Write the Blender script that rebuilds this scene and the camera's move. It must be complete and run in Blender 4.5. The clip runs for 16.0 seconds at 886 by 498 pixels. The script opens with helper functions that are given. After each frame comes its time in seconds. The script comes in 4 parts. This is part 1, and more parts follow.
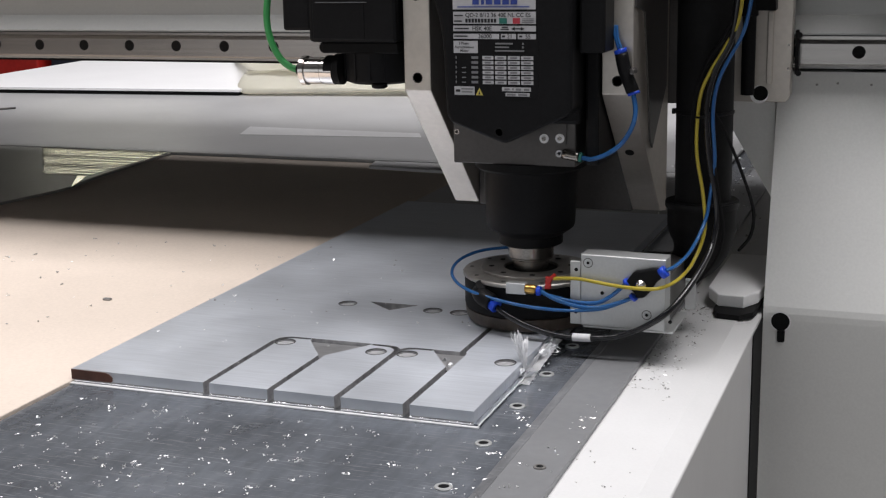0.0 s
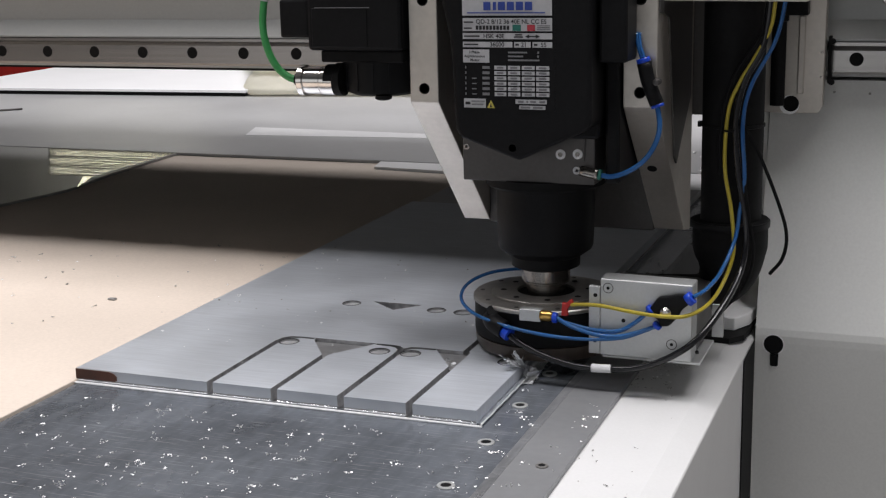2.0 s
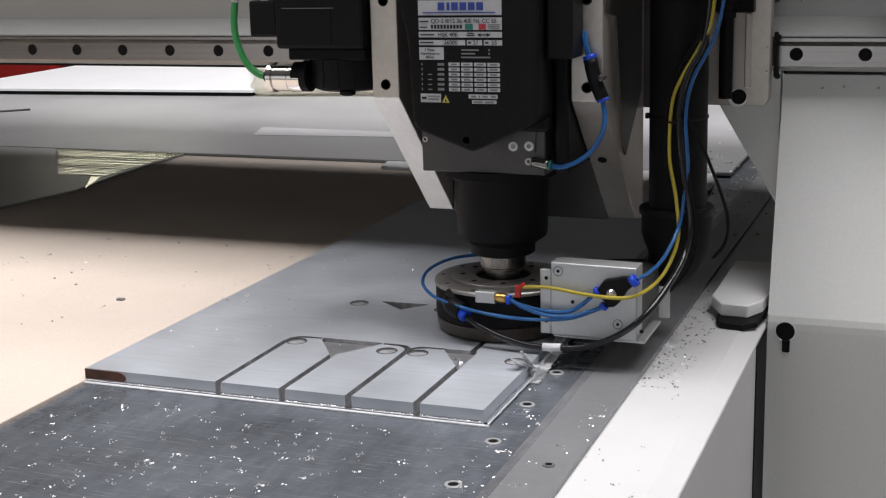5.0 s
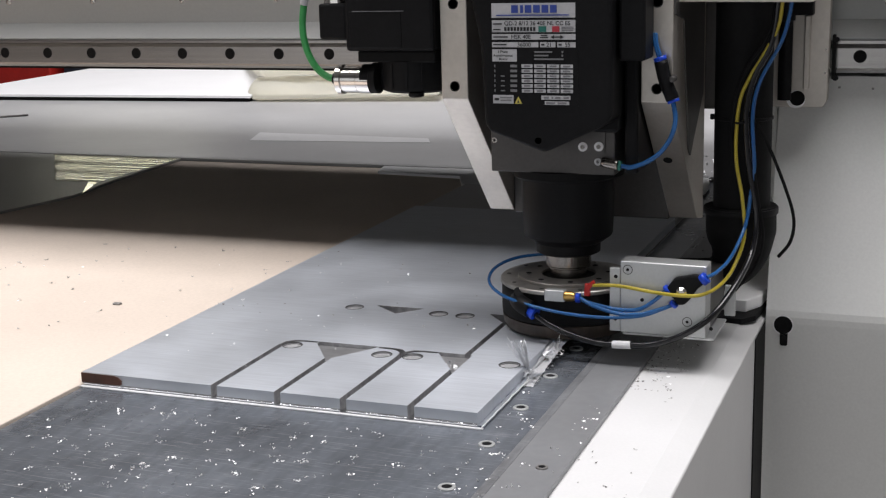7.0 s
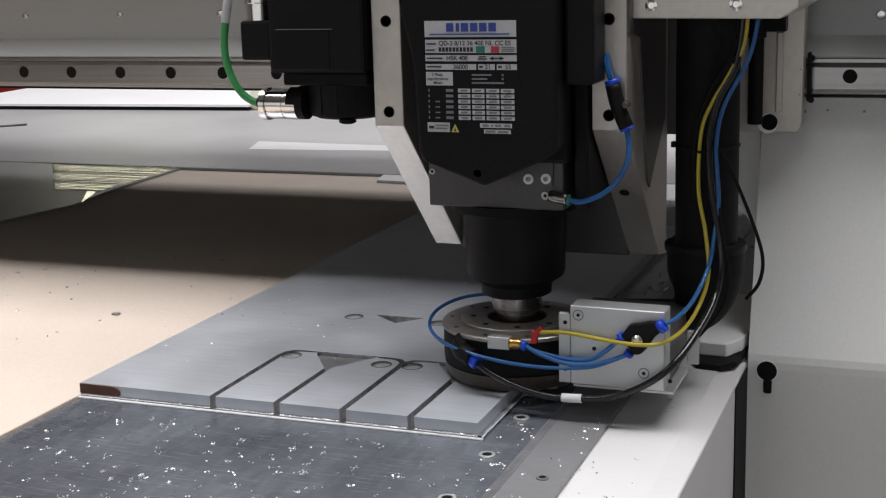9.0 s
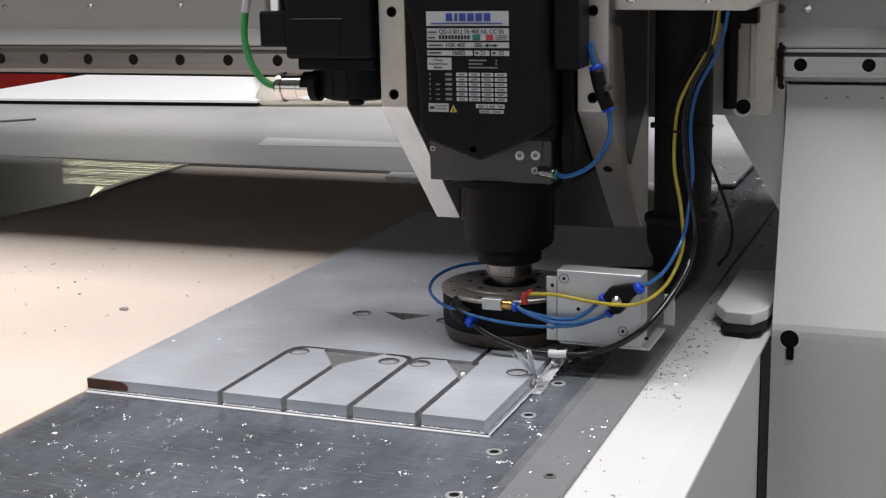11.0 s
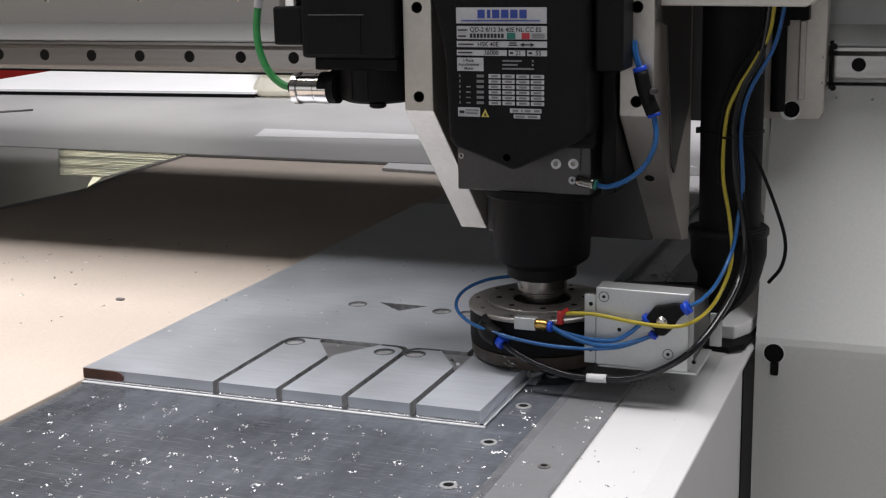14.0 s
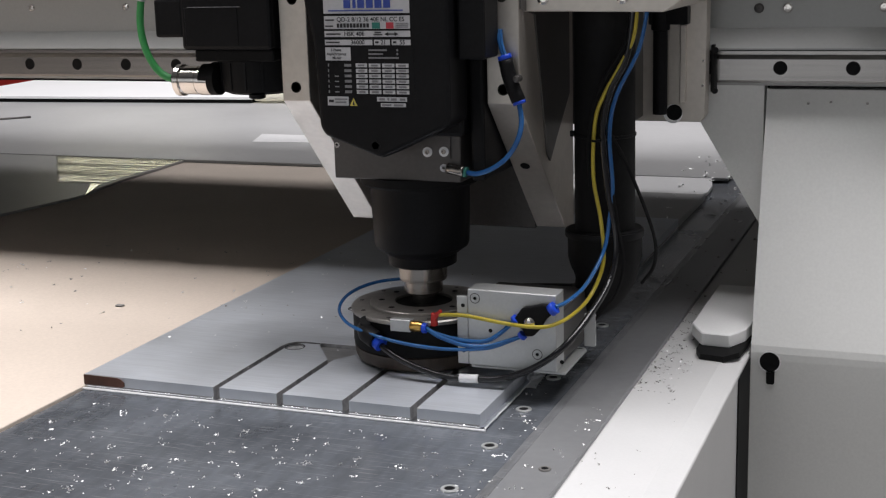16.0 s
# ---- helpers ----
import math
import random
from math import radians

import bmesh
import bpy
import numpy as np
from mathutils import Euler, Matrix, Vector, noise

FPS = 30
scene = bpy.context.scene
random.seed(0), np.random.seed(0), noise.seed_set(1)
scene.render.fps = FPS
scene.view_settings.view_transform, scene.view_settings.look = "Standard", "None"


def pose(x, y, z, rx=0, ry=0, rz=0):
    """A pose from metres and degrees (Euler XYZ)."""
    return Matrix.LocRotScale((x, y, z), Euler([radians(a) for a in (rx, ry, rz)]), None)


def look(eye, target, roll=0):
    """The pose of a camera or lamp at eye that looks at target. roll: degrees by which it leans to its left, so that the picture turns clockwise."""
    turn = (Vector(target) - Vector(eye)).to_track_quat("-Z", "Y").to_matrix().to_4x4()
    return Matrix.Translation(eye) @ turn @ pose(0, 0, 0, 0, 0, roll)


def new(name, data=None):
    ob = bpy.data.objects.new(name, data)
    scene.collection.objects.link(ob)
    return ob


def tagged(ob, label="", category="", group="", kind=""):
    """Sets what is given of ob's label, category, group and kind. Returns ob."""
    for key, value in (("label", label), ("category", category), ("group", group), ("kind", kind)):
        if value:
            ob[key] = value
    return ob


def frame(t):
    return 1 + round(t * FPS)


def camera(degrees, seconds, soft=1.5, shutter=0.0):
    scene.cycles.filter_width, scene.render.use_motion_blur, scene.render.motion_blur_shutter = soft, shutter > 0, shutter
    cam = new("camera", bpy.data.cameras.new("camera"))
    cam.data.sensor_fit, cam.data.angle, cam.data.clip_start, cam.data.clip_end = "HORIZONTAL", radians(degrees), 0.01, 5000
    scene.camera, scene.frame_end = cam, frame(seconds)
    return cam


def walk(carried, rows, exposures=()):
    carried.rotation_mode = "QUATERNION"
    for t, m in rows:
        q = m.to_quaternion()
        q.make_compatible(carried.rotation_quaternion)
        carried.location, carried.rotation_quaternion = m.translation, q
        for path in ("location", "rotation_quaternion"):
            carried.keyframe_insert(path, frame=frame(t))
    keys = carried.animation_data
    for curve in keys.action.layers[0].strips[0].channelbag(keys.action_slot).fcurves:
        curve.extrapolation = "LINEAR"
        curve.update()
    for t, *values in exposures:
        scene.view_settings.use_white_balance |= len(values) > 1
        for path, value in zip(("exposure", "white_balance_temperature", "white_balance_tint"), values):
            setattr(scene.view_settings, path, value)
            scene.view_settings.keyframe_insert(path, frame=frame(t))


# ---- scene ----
LENS = 36.613
cam = camera(LENS, 16.0, soft=1.25)
# seconds, eye x y z, yaw, pitch, lean
ROWS = [
    (0.0, 0.6834, -1.1240, 0.4318, 20.581, -12.991, -1.156),
    (0.5, 0.6833, -1.1253, 0.4317, 20.677, -12.930, -1.207),
    (1.0, 0.6842, -1.1237, 0.4301, 20.875, -12.962, -1.236),
    (1.5, 0.6863, -1.1237, 0.4307, 20.842, -12.892, -1.187),
    (2.0, 0.6884, -1.1256, 0.4311, 20.890, -12.945, -1.246),
    (2.5, 0.6904, -1.1248, 0.4298, 20.949, -12.984, -1.268),
    (3.0, 0.6897, -1.1270, 0.4320, 21.001, -13.062, -1.225),
    (3.5, 0.6878, -1.1262, 0.4323, 21.011, -13.061, -1.224),
    (4.0, 0.6858, -1.1257, 0.4317, 21.051, -13.089, -1.198),
    (4.5, 0.6871, -1.1273, 0.4328, 21.089, -13.033, -1.277),
    (5.0, 0.6904, -1.1302, 0.4339, 21.204, -13.004, -1.454),
    (7.5, 0.6984, -1.1362, 0.4341, 21.089, -12.688, -1.567),
    (8.0, 0.6991, -1.1351, 0.4340, 21.112, -12.567, -1.706),
    (8.5, 0.6970, -1.1331, 0.4349, 21.070, -12.439, -1.659),
    (11.0, 0.6940, -1.1305, 0.4343, 21.421, -12.550, -1.357),
    (11.5, 0.6945, -1.1322, 0.4351, 21.351, -12.684, -1.233),
    (12.0, 0.6951, -1.1322, 0.4358, 21.295, -12.787, -1.282),
    (12.5, 0.6937, -1.1297, 0.4330, 21.258, -12.743, -1.151),
    (13.0, 0.6938, -1.1294, 0.4321, 21.347, -12.919, -1.090),
    (13.5, 0.6954, -1.1287, 0.4327, 21.441, -12.913, -1.139),
    (14.0, 0.6973, -1.1315, 0.4332, 21.352, -12.883, -1.204),
    (14.5, 0.6978, -1.1327, 0.4324, 21.264, -12.859, -1.354),
    (15.0, 0.6978, -1.1327, 0.4335, 21.343, -12.877, -1.543),
    (15.5, 0.6970, -1.1330, 0.4345, 21.299, -12.807, -1.610),
    (16.0, 0.6973, -1.1346, 0.4343, 21.261, -12.728, -1.622),
]


def eye_row(t, x, y, z, yaw, pitch, lean):
    a, b = radians(yaw), radians(pitch)
    way = Vector((-math.sin(a) * math.cos(b), math.cos(a) * math.cos(b), math.sin(b)))
    e = Vector((x, y, z))
    return t, look(e, e + way, lean)


walk(cam, [eye_row(*r) for r in ROWS], [(0.0, -0.2), (1.5, -0.22), (2.0, -0.2), (3.0, 0.07), (3.2, 0.09), (3.7, 0.0), (4.2, -0.12), (5.2, -0.12), (8.0, -0.10), (8.7, -0.12), (11.0, -0.14), (12.0, -0.22), (12.5, -0.33), (13.0, -0.24), (14.5, -0.12), (16.0, -0.12)])

# ---- light: a lit workshop hall, rows of ceiling lamps ----
world = bpy.data.worlds.new("hall_air")
scene.world = world
world.use_nodes = True
world.node_tree.nodes["Background"].inputs[0].default_value = (0.75, 0.8, 0.86, 1)
world.node_tree.nodes["Background"].inputs[1].default_value = 0.004


def ceiling_lamp(x, y, z, sx, sy, watts, colour):
    la = bpy.data.lights.new("ceiling_lamp", "AREA")
    la.shape, la.size, la.size_y, la.energy, la.color = "RECTANGLE", sx, sy, watts, colour
    ob = new("ceiling_lamp", la)
    ob.matrix_world = pose(x, y, z)
    return ob


COOL = (1.0, 0.975, 0.99)
ceiling_lamp(0.2, 0.10, 3.3, 4.5, 1.5, 246, COOL)
ceiling_lamp(-0.3, 3.8, 3.3, 4.5, 1.2, 138, COOL)
# unseen fill light at the front, added to brighten upright faces
front_fill = ceiling_lamp(0.0, -5.9, 0.75, 8.0, 2.2, 40, (0.95, 0.98, 1.0))
front_fill.matrix_world = pose(0.0, -5.9, 0.75, 90, 0, 0)


# ---- materials ----
def mat(name, colour, rough=0.5, metal=0.0, grain=0.0, grain_scale=200.0, stain=0.0, stain_scale=6.0, bump=0.0,
        stretch=(1, 1, 1), spec=0.5, rough_var=0.0, transmission=0.0, ior=1.45, coat=0.0, scratch=0.0):
    m = bpy.data.materials.new(name)
    m.use_nodes = True
    nt = m.node_tree
    b = nt.nodes["Principled BSDF"]
    b.inputs["Base Color"].default_value = (*colour, 1)
    b.inputs["Roughness"].default_value = rough
    b.inputs["Metallic"].default_value = metal
    b.inputs["Specular IOR Level"].default_value = spec
    b.inputs["Transmission Weight"].default_value = transmission
    b.inputs["IOR"].default_value = ior
    b.inputs["Coat Weight"].default_value = coat
    tc = nt.nodes.new("ShaderNodeTexCoord")
    mp = nt.nodes.new("ShaderNodeMapping")
    mp.inputs["Scale"].default_value = stretch
    nt.links.new(tc.outputs["Object"], mp.inputs[0])
    n1 = nt.nodes.new("ShaderNodeTexNoise")
    n1.inputs["Scale"].default_value, n1.inputs["Detail"].default_value = grain_scale, 3
    nt.links.new(mp.outputs[0], n1.inputs["Vector"])
    n2 = nt.nodes.new("ShaderNodeTexNoise")
    n2.inputs["Scale"].default_value, n2.inputs["Detail"].default_value = stain_scale, 5
    nt.links.new(tc.outputs["Object"], n2.inputs["Vector"])

    def remap(src, amount):
        r = nt.nodes.new("ShaderNodeMapRange")
        r.inputs["From Min"].default_value, r.inputs["From Max"].default_value = 0.25, 0.75
        r.inputs["To Min"].default_value, r.inputs["To Max"].default_value = 1 - amount, 1 + amount
        nt.links.new(src, r.inputs[0])
        return r.outputs[0]
    if grain or stain:
        mul = nt.nodes.new("ShaderNodeMath")
        mul.operation = "MULTIPLY"
        nt.links.new(remap(n1.outputs[0], grain), mul.inputs[0])
        nt.links.new(remap(n2.outputs[0], stain), mul.inputs[1])
        sc = nt.nodes.new("ShaderNodeVectorMath")
        sc.operation = "SCALE"
        sc.inputs[0].default_value = colour
        nt.links.new(mul.outputs[0], sc.inputs["Scale"])
        nt.links.new(sc.outputs[0], b.inputs["Base Color"])
    if scratch:
        total = None
        for turn, scale, lo in ((24, 9.0, 0.66), (-38, 13.0, 0.68), (4, 11.0, 0.645)):
            ms = nt.nodes.new("ShaderNodeMapping")
            ms.vector_type = "POINT"
            ms.inputs["Rotation"].default_value = (0, 0, radians(turn))
            ms.inputs["Scale"].default_value = (2.6, 60.0, 1.0)
            nt.links.new(tc.outputs["Object"], ms.inputs[0])
            ns = nt.nodes.new("ShaderNodeTexNoise")
            ns.inputs["Scale"].default_value, ns.inputs["Detail"].default_value = scale, 1.0
            nt.links.new(ms.outputs[0], ns.inputs["Vector"])
            rs = nt.nodes.new("ShaderNodeMapRange")
            rs.inputs["From Min"].default_value, rs.inputs["From Max"].default_value = lo, lo + 0.05
            rs.inputs["To Min"].default_value, rs.inputs["To Max"].default_value = 0.0, scratch
            nt.links.new(ns.outputs[0], rs.inputs[0])
            if total is None:
                total = rs.outputs[0]
            else:
                ad = nt.nodes.new("ShaderNodeMath")
                nt.links.new(total, ad.inputs[0]), nt.links.new(rs.outputs[0], ad.inputs[1])
                total = ad.outputs[0]
        mx = nt.nodes.new("ShaderNodeMix")
        mx.data_type = "RGBA"
        nt.links.new(total, mx.inputs["Factor"])
        nt.links.new(sc.outputs[0], mx.inputs["A"])
        mx.inputs["B"].default_value = (0.72, 0.73, 0.75, 1)
        nt.links.new(mx.outputs["Result"], b.inputs["Base Color"])
    if rough_var:
        mr = nt.nodes.new("ShaderNodeMath")
        mr.operation = "MULTIPLY"
        mr.inputs[1].default_value = rough
        nt.links.new(remap(n2.outputs[0], rough_var), mr.inputs[0])
        nt.links.new(mr.outputs[0], b.inputs["Roughness"])
    if bump:
        bp = nt.nodes.new("ShaderNodeBump")
        bp.inputs["Strength"].default_value, bp.inputs["Distance"].default_value = bump, 0.001
        nt.links.new(n1.outputs[0], bp.inputs["Height"])
        nt.links.new(bp.outputs[0], b.inputs["Normal"])
    return m


ALU = mat("milled_aluminium", (0.60, 0.63, 0.68), 0.42, 0.55, 0.07, 22, 0.13, 7, 0.08, (1, 14, 1), rough_var=0.2, scratch=0.08)
# darker than the cut metal: the shade inside slots is in the colour
SHADED_WALL = mat("shaded_slot_wall", (0.37, 0.37, 0.38), 0.45, 0.5, 0.3, 120, 0.2, 30, 0.2)
FLOOR_CUT = mat("slot_bottom", (0.74, 0.74, 0.75), 0.20, 1.0, 0.10, 90, 0.12, 30, 0.1)
ALU_CUT = mat("fresh_cut_aluminium", (0.82, 0.83, 0.85), 0.2, 1.0, 0.12, 120, 0.08, 20, 0.3, (1, 1, 6))
ALU_SKIN = mat("bright_aluminium_skin", (0.93, 0.93, 0.94), 0.45, 0.55, 0.06, 90, 0.1, 20, 0.2)
RECESS = mat("milled_recess_floor", (0.50, 0.50, 0.51), 0.30, 0.75, 0.12, 60, 0.12, 20, 0.08, (1, 8, 1))
RUST = mat("brown_stained_edge", (0.085, 0.036, 0.025), 0.6, 0.2, 0.3, 90, 0.5, 30, 0.2)
BORE_EDGE = mat("dark_bore_edge", (0.06, 0.06, 0.062), 0.5, 0.3, 0.3, 120)
TABLE = mat("dark_scratched_table", (0.165, 0.180, 0.205), 0.22, 0.45, 0.17, 46, 0.30, 9, 0.12, (2.4, 0.7, 1), rough_var=0.4, scratch=0.15)
STRIP = mat("grey_sheet_strip", (0.27, 0.275, 0.285), 0.38, 0.35, 0.05, 90, 0.12, 6, 0.05, rough_var=0.2)
TAPE = mat("worn_grey_tape", (0.20, 0.205, 0.215), 0.30, 0.3, 0.2, 40, 0.3, 14, 0.08, (6, 1, 1), rough_var=0.25, scratch=0.1)
STRIP2 = mat("pale_strip", (0.66, 0.66, 0.67), 0.4, 0.0, 0.04, 60, 0.08, 6)
BOARD = mat("pale_tan_board", (0.66, 0.57, 0.49), 0.75, 0.0, 0.05, 260, 0.06, 5, 0.15)
MIRROR = mat("dark_oiled_sheet", (0.36, 0.36, 0.355), 0.38, 0.3, 0.05, 60, 0.08, 3, 0.03, (1, 6, 1))
SHEET = mat("glossy_grey_sheet", (0.40, 0.40, 0.405), 0.40, 0.10, 0.05, 60, 0.10, 3, 0.02, (1, 6, 1), spec=0.30)
FILM = mat("ridged_yellow_foil", (0.97, 0.94, 0.70), 0.06, 1.0, 0.35, 26, 0.2, 9, 0.2, (2, 22, 1))
PAPER = mat("white_paper", (0.76, 0.76, 0.77), 0.8, 0.0, 0.02, 120, 0.03, 4, 0.1)
CRUMPLE = mat("translucent_wrap", (0.93, 0.92, 0.86), 0.4, 0.0, 0.03, 40, 0.07, 9, 0.15)
# the thin wrapping film lets light through
_nt = CRUMPLE.node_tree
_tr, _mx = _nt.nodes.new("ShaderNodeBsdfTranslucent"), _nt.nodes.new("ShaderNodeMixShader")
_tr.inputs["Color"].default_value = (0.93, 0.91, 0.84, 1)
_mx.inputs[0].default_value = 0.55
_nt.links.new(_nt.nodes["Principled BSDF"].outputs[0], _mx.inputs[1])
_nt.links.new(_tr.outputs[0], _mx.inputs[2])
_nt.links.new(_mx.outputs[0], _nt.nodes["Material Output"].inputs["Surface"])
BUMPER = mat("white_bumper_plastic", (0.9, 0.9, 0.9), 0.45, 0.0, 0.02, 300, 0.04, 12, 0.05)
WHITE = mat("white_machine_paint", (0.62, 0.62, 0.62), 0.42, 0.0, 0.02, 300, 0.05, 8, 0.06)
GREY = mat("light_grey_machine_paint", (0.82, 0.825, 0.81), 0.42, 0.0, 0.03, 300, 0.05, 3, 0.05)
BEAM = mat("beam_grey_paint", (0.375, 0.38, 0.372), 0.38, 0.15, 0.03, 200, 0.05, 3, 0.04)
BLACK = mat("black_plastic", (0.010, 0.010, 0.011), 0.45, 0.0, 0.15, 250, 0.2, 14, 0.05, spec=0.13)
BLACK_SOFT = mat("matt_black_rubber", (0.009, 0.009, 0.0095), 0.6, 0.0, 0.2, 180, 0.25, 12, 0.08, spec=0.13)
BLACK_GLOSS = mat("black_tubing", (0.012, 0.012, 0.014), 0.18, 0.0, 0.1, 80)
ANOD = mat("dark_anodised_plate", (0.085, 0.08, 0.078), 0.42, 0.5, 0.08, 220, 0.12, 12, 0.05)
STEEL = mat("ground_steel", (0.30, 0.28, 0.26), 0.24, 0.95, 0.08, 60, 0.08, 10, 0.06, (1, 1, 8))
WARM = mat("warm_ground_metal", (0.58, 0.54, 0.495), 0.42, 0.78, 0.05, 150, 0.08, 9, 0.05)
CHROME = mat("nickel_plated", (0.78, 0.75, 0.72), 0.16, 1.0, 0.05, 60)
RAIL = mat("linear_rail_steel", (0.40, 0.385, 0.375), 0.26, 1.0, 0.10, 40, 0.08, 4, 0.04, (0.1, 1, 8))
BOXALU = mat("bead_blasted_aluminium", (0.52, 0.53, 0.53), 0.45, 0.6, 0.04, 400, 0.05, 15, 0.05)
DISC = mat("worn_disc_aluminium", (0.36, 0.345, 0.325), 0.38, 0.75, 0.15, 90, 0.2, 25, 0.08)
BRUSH = mat("brown_nylon_skirt", (0.055, 0.042, 0.033), 0.4, 0.1, 0.3, 150, 0.2, 30, 0.2, (1, 1, 0.1))
BLUE = mat("clear_blue_tube", (0.045, 0.19, 0.50), 0.16, 0.0, 0.1, 50, 0.1, 20, transmission=0.45, ior=1.4)
BLUE_FIT = mat("blue_plastic_collet", (0.01, 0.06, 0.55), 0.35, 0.0, 0.1, 100)
YELLOW = mat("yellow_tube", (0.46, 0.37, 0.04), 0.3, 0.0, 0.06, 60, 0.1, 20)
GREEN = mat("green_cable_sheath", (0.045, 0.30, 0.085), 0.45, 0.0, 0.08, 120, 0.1, 20)
BRASS = mat("brass", (0.62, 0.38, 0.11), 0.28, 1.0, 0.1, 90)
RED = mat("red_plastic", (0.42, 0.02, 0.015), 0.4, 0.0, 0.1, 60, 0.15, 8)
NAVY = mat("dark_blue_plastic", (0.015, 0.02, 0.035), 0.4, 0.0, 0.1, 60)
INK = mat("black_ink", (0.02, 0.02, 0.022), 0.5, 0.0, 0.1, 200)
INKBLUE = mat("blue_ink", (0.03, 0.06, 0.30), 0.5, 0.0, 0.1, 200)
INKGREEN = mat("green_ink", (0.02, 0.16, 0.13), 0.5, 0.0, 0.1, 200)
INKRED = mat("red_ink", (0.45, 0.04, 0.06), 0.5, 0.0, 0.1, 200)
INKYEL = mat("yellow_ink", (0.6, 0.5, 0.1), 0.5, 0.0, 0.1, 200)
LABEL = mat("printed_label_white", (0.52, 0.52, 0.54), 0.45, 0.0, 0.04, 300)
LABELG = mat("printed_label_grey", (0.20, 0.20, 0.21), 0.45, 0.0, 0.04, 300)
CHIP = mat("bright_metal_chips", (0.93, 0.93, 0.94), 0.3, 0.6, 0.05, 300)
CHIPD = mat("dull_metal_chips", (0.30, 0.29, 0.28), 0.4, 0.6, 0.1, 300)
SWARF = mat("white_feathery_swarf", (0.74, 0.75, 0.77), 0.5, 0.35, 0.1, 200)
WALLP = mat("hall_wall_paint", (0.34, 0.34, 0.34), 0.8, 0.0, 0.04, 40, 0.08, 1.5, 0.1)
CEIL = mat("hall_ceiling", (0.36, 0.36, 0.36), 0.85, 0.0, 0.04, 40, 0.08, 1.5)
CONCRETE = mat("concrete_floor", (0.30, 0.29, 0.28), 0.6, 0.0, 0.1, 60, 0.2, 2, 0.1)


# ---- mesh helpers ----
def box(bm, x0, x1, y0, y1, z0, z1, bevel=0.0, seg=2):
    t = bmesh.new()
    bmesh.ops.create_cube(t, size=1)
    bmesh.ops.transform(t, verts=t.verts, matrix=Matrix.Translation(((x0 + x1) / 2, (y0 + y1) / 2, (z0 + z1) / 2))
                        @ Matrix.Diagonal((x1 - x0, y1 - y0, z1 - z0, 1)))
    if bevel:
        bmesh.ops.bevel(t, geom=t.edges[:], offset=bevel, segments=seg, affect="EDGES", profile=0.5)
    return join(bm, t)


def join(bm, t):
    me = bpy.data.meshes.new("tmp")
    t.to_mesh(me)
    t.free()
    bm.from_mesh(me)
    bpy.data.meshes.remove(me)
    return bm


def prism(bm, pts, axis, a, b, bevel=0.0, seg=2):
    """A polygon pushed along an axis: axis x takes (y, z) points, y takes (x, z), z takes (x, y)."""
    t = bmesh.new()

    def at(p, q):
        return {"x": (q, p[0], p[1]), "y": (p[0], q, p[1]), "z": (p[0], p[1], q)}[axis]
    lo = [t.verts.new(at(p, a)) for p in pts]
    hi = [t.verts.new(at(p, b)) for p in pts]
    n = len(pts)
    t.faces.new(lo), t.faces.new(hi[::-1])
    for i in range(n):
        t.faces.new((lo[i], hi[i], hi[(i + 1) % n], lo[(i + 1) % n]))
    bmesh.ops.recalc_face_normals(t, faces=t.faces)
    if bevel:
        bmesh.ops.bevel(t, geom=t.edges[:], offset=bevel, segments=seg, affect="EDGES", profile=0.5)
    return join(bm, t)


def lathe(bm, prof, centre=(0, 0, 0), axis="z", n=40, caps=True):
    """A profile of (radius, height) turned about an axis through centre."""
    t = bmesh.new()
    rings = []
    for r, h in prof:
        ring = []
        for i in range(n):
            a = 2 * math.pi * i / n
            u, w = r * math.cos(a), r * math.sin(a)
            p = {"z": (u, w, h), "x": (h, u, w), "y": (u, h, w)}[axis]
            ring.append(t.verts.new(Vector(p) + Vector(centre)))
        rings.append(ring)
    for a, b in zip(rings, rings[1:]):
        for i in range(n):
            f = t.faces.new((a[i], a[(i + 1) % n], b[(i + 1) % n], b[i]))
            f.smooth = True
    if caps:
        t.faces.new(rings[0]), t.faces.new(rings[-1][::-1])
    else:
        for i in range(n):
            t.faces.new((rings[-1][i], rings[-1][(i + 1) % n], rings[0][(i + 1) % n], rings[0][i])).smooth = True
    bmesh.ops.recalc_face_normals(t, faces=t.faces)
    for e in t.edges:
        if len(e.link_faces) == 2 and e.calc_face_angle(0) > 0.4:
            e.smooth = False
    return join(bm, t)


def glide(pts, k=8):
    """A smooth line through the points (Catmull-Rom)."""
    p = [Vector(q) for q in pts]
    p = [2 * p[0] - p[1]] + p + [2 * p[-1] - p[-2]]
    out = []
    for i in range(1, len(p) - 2):
        for j in range(k):
            s = j / k
            a, b, c, d = p[i - 1:i + 3]
            out.append(0.5 * (2 * b + (c - a) * s + (2 * a - 5 * b + 4 * c - d) * s * s + (3 * b - a - 3 * c + d) * s ** 3))
    return out + [p[-2]]


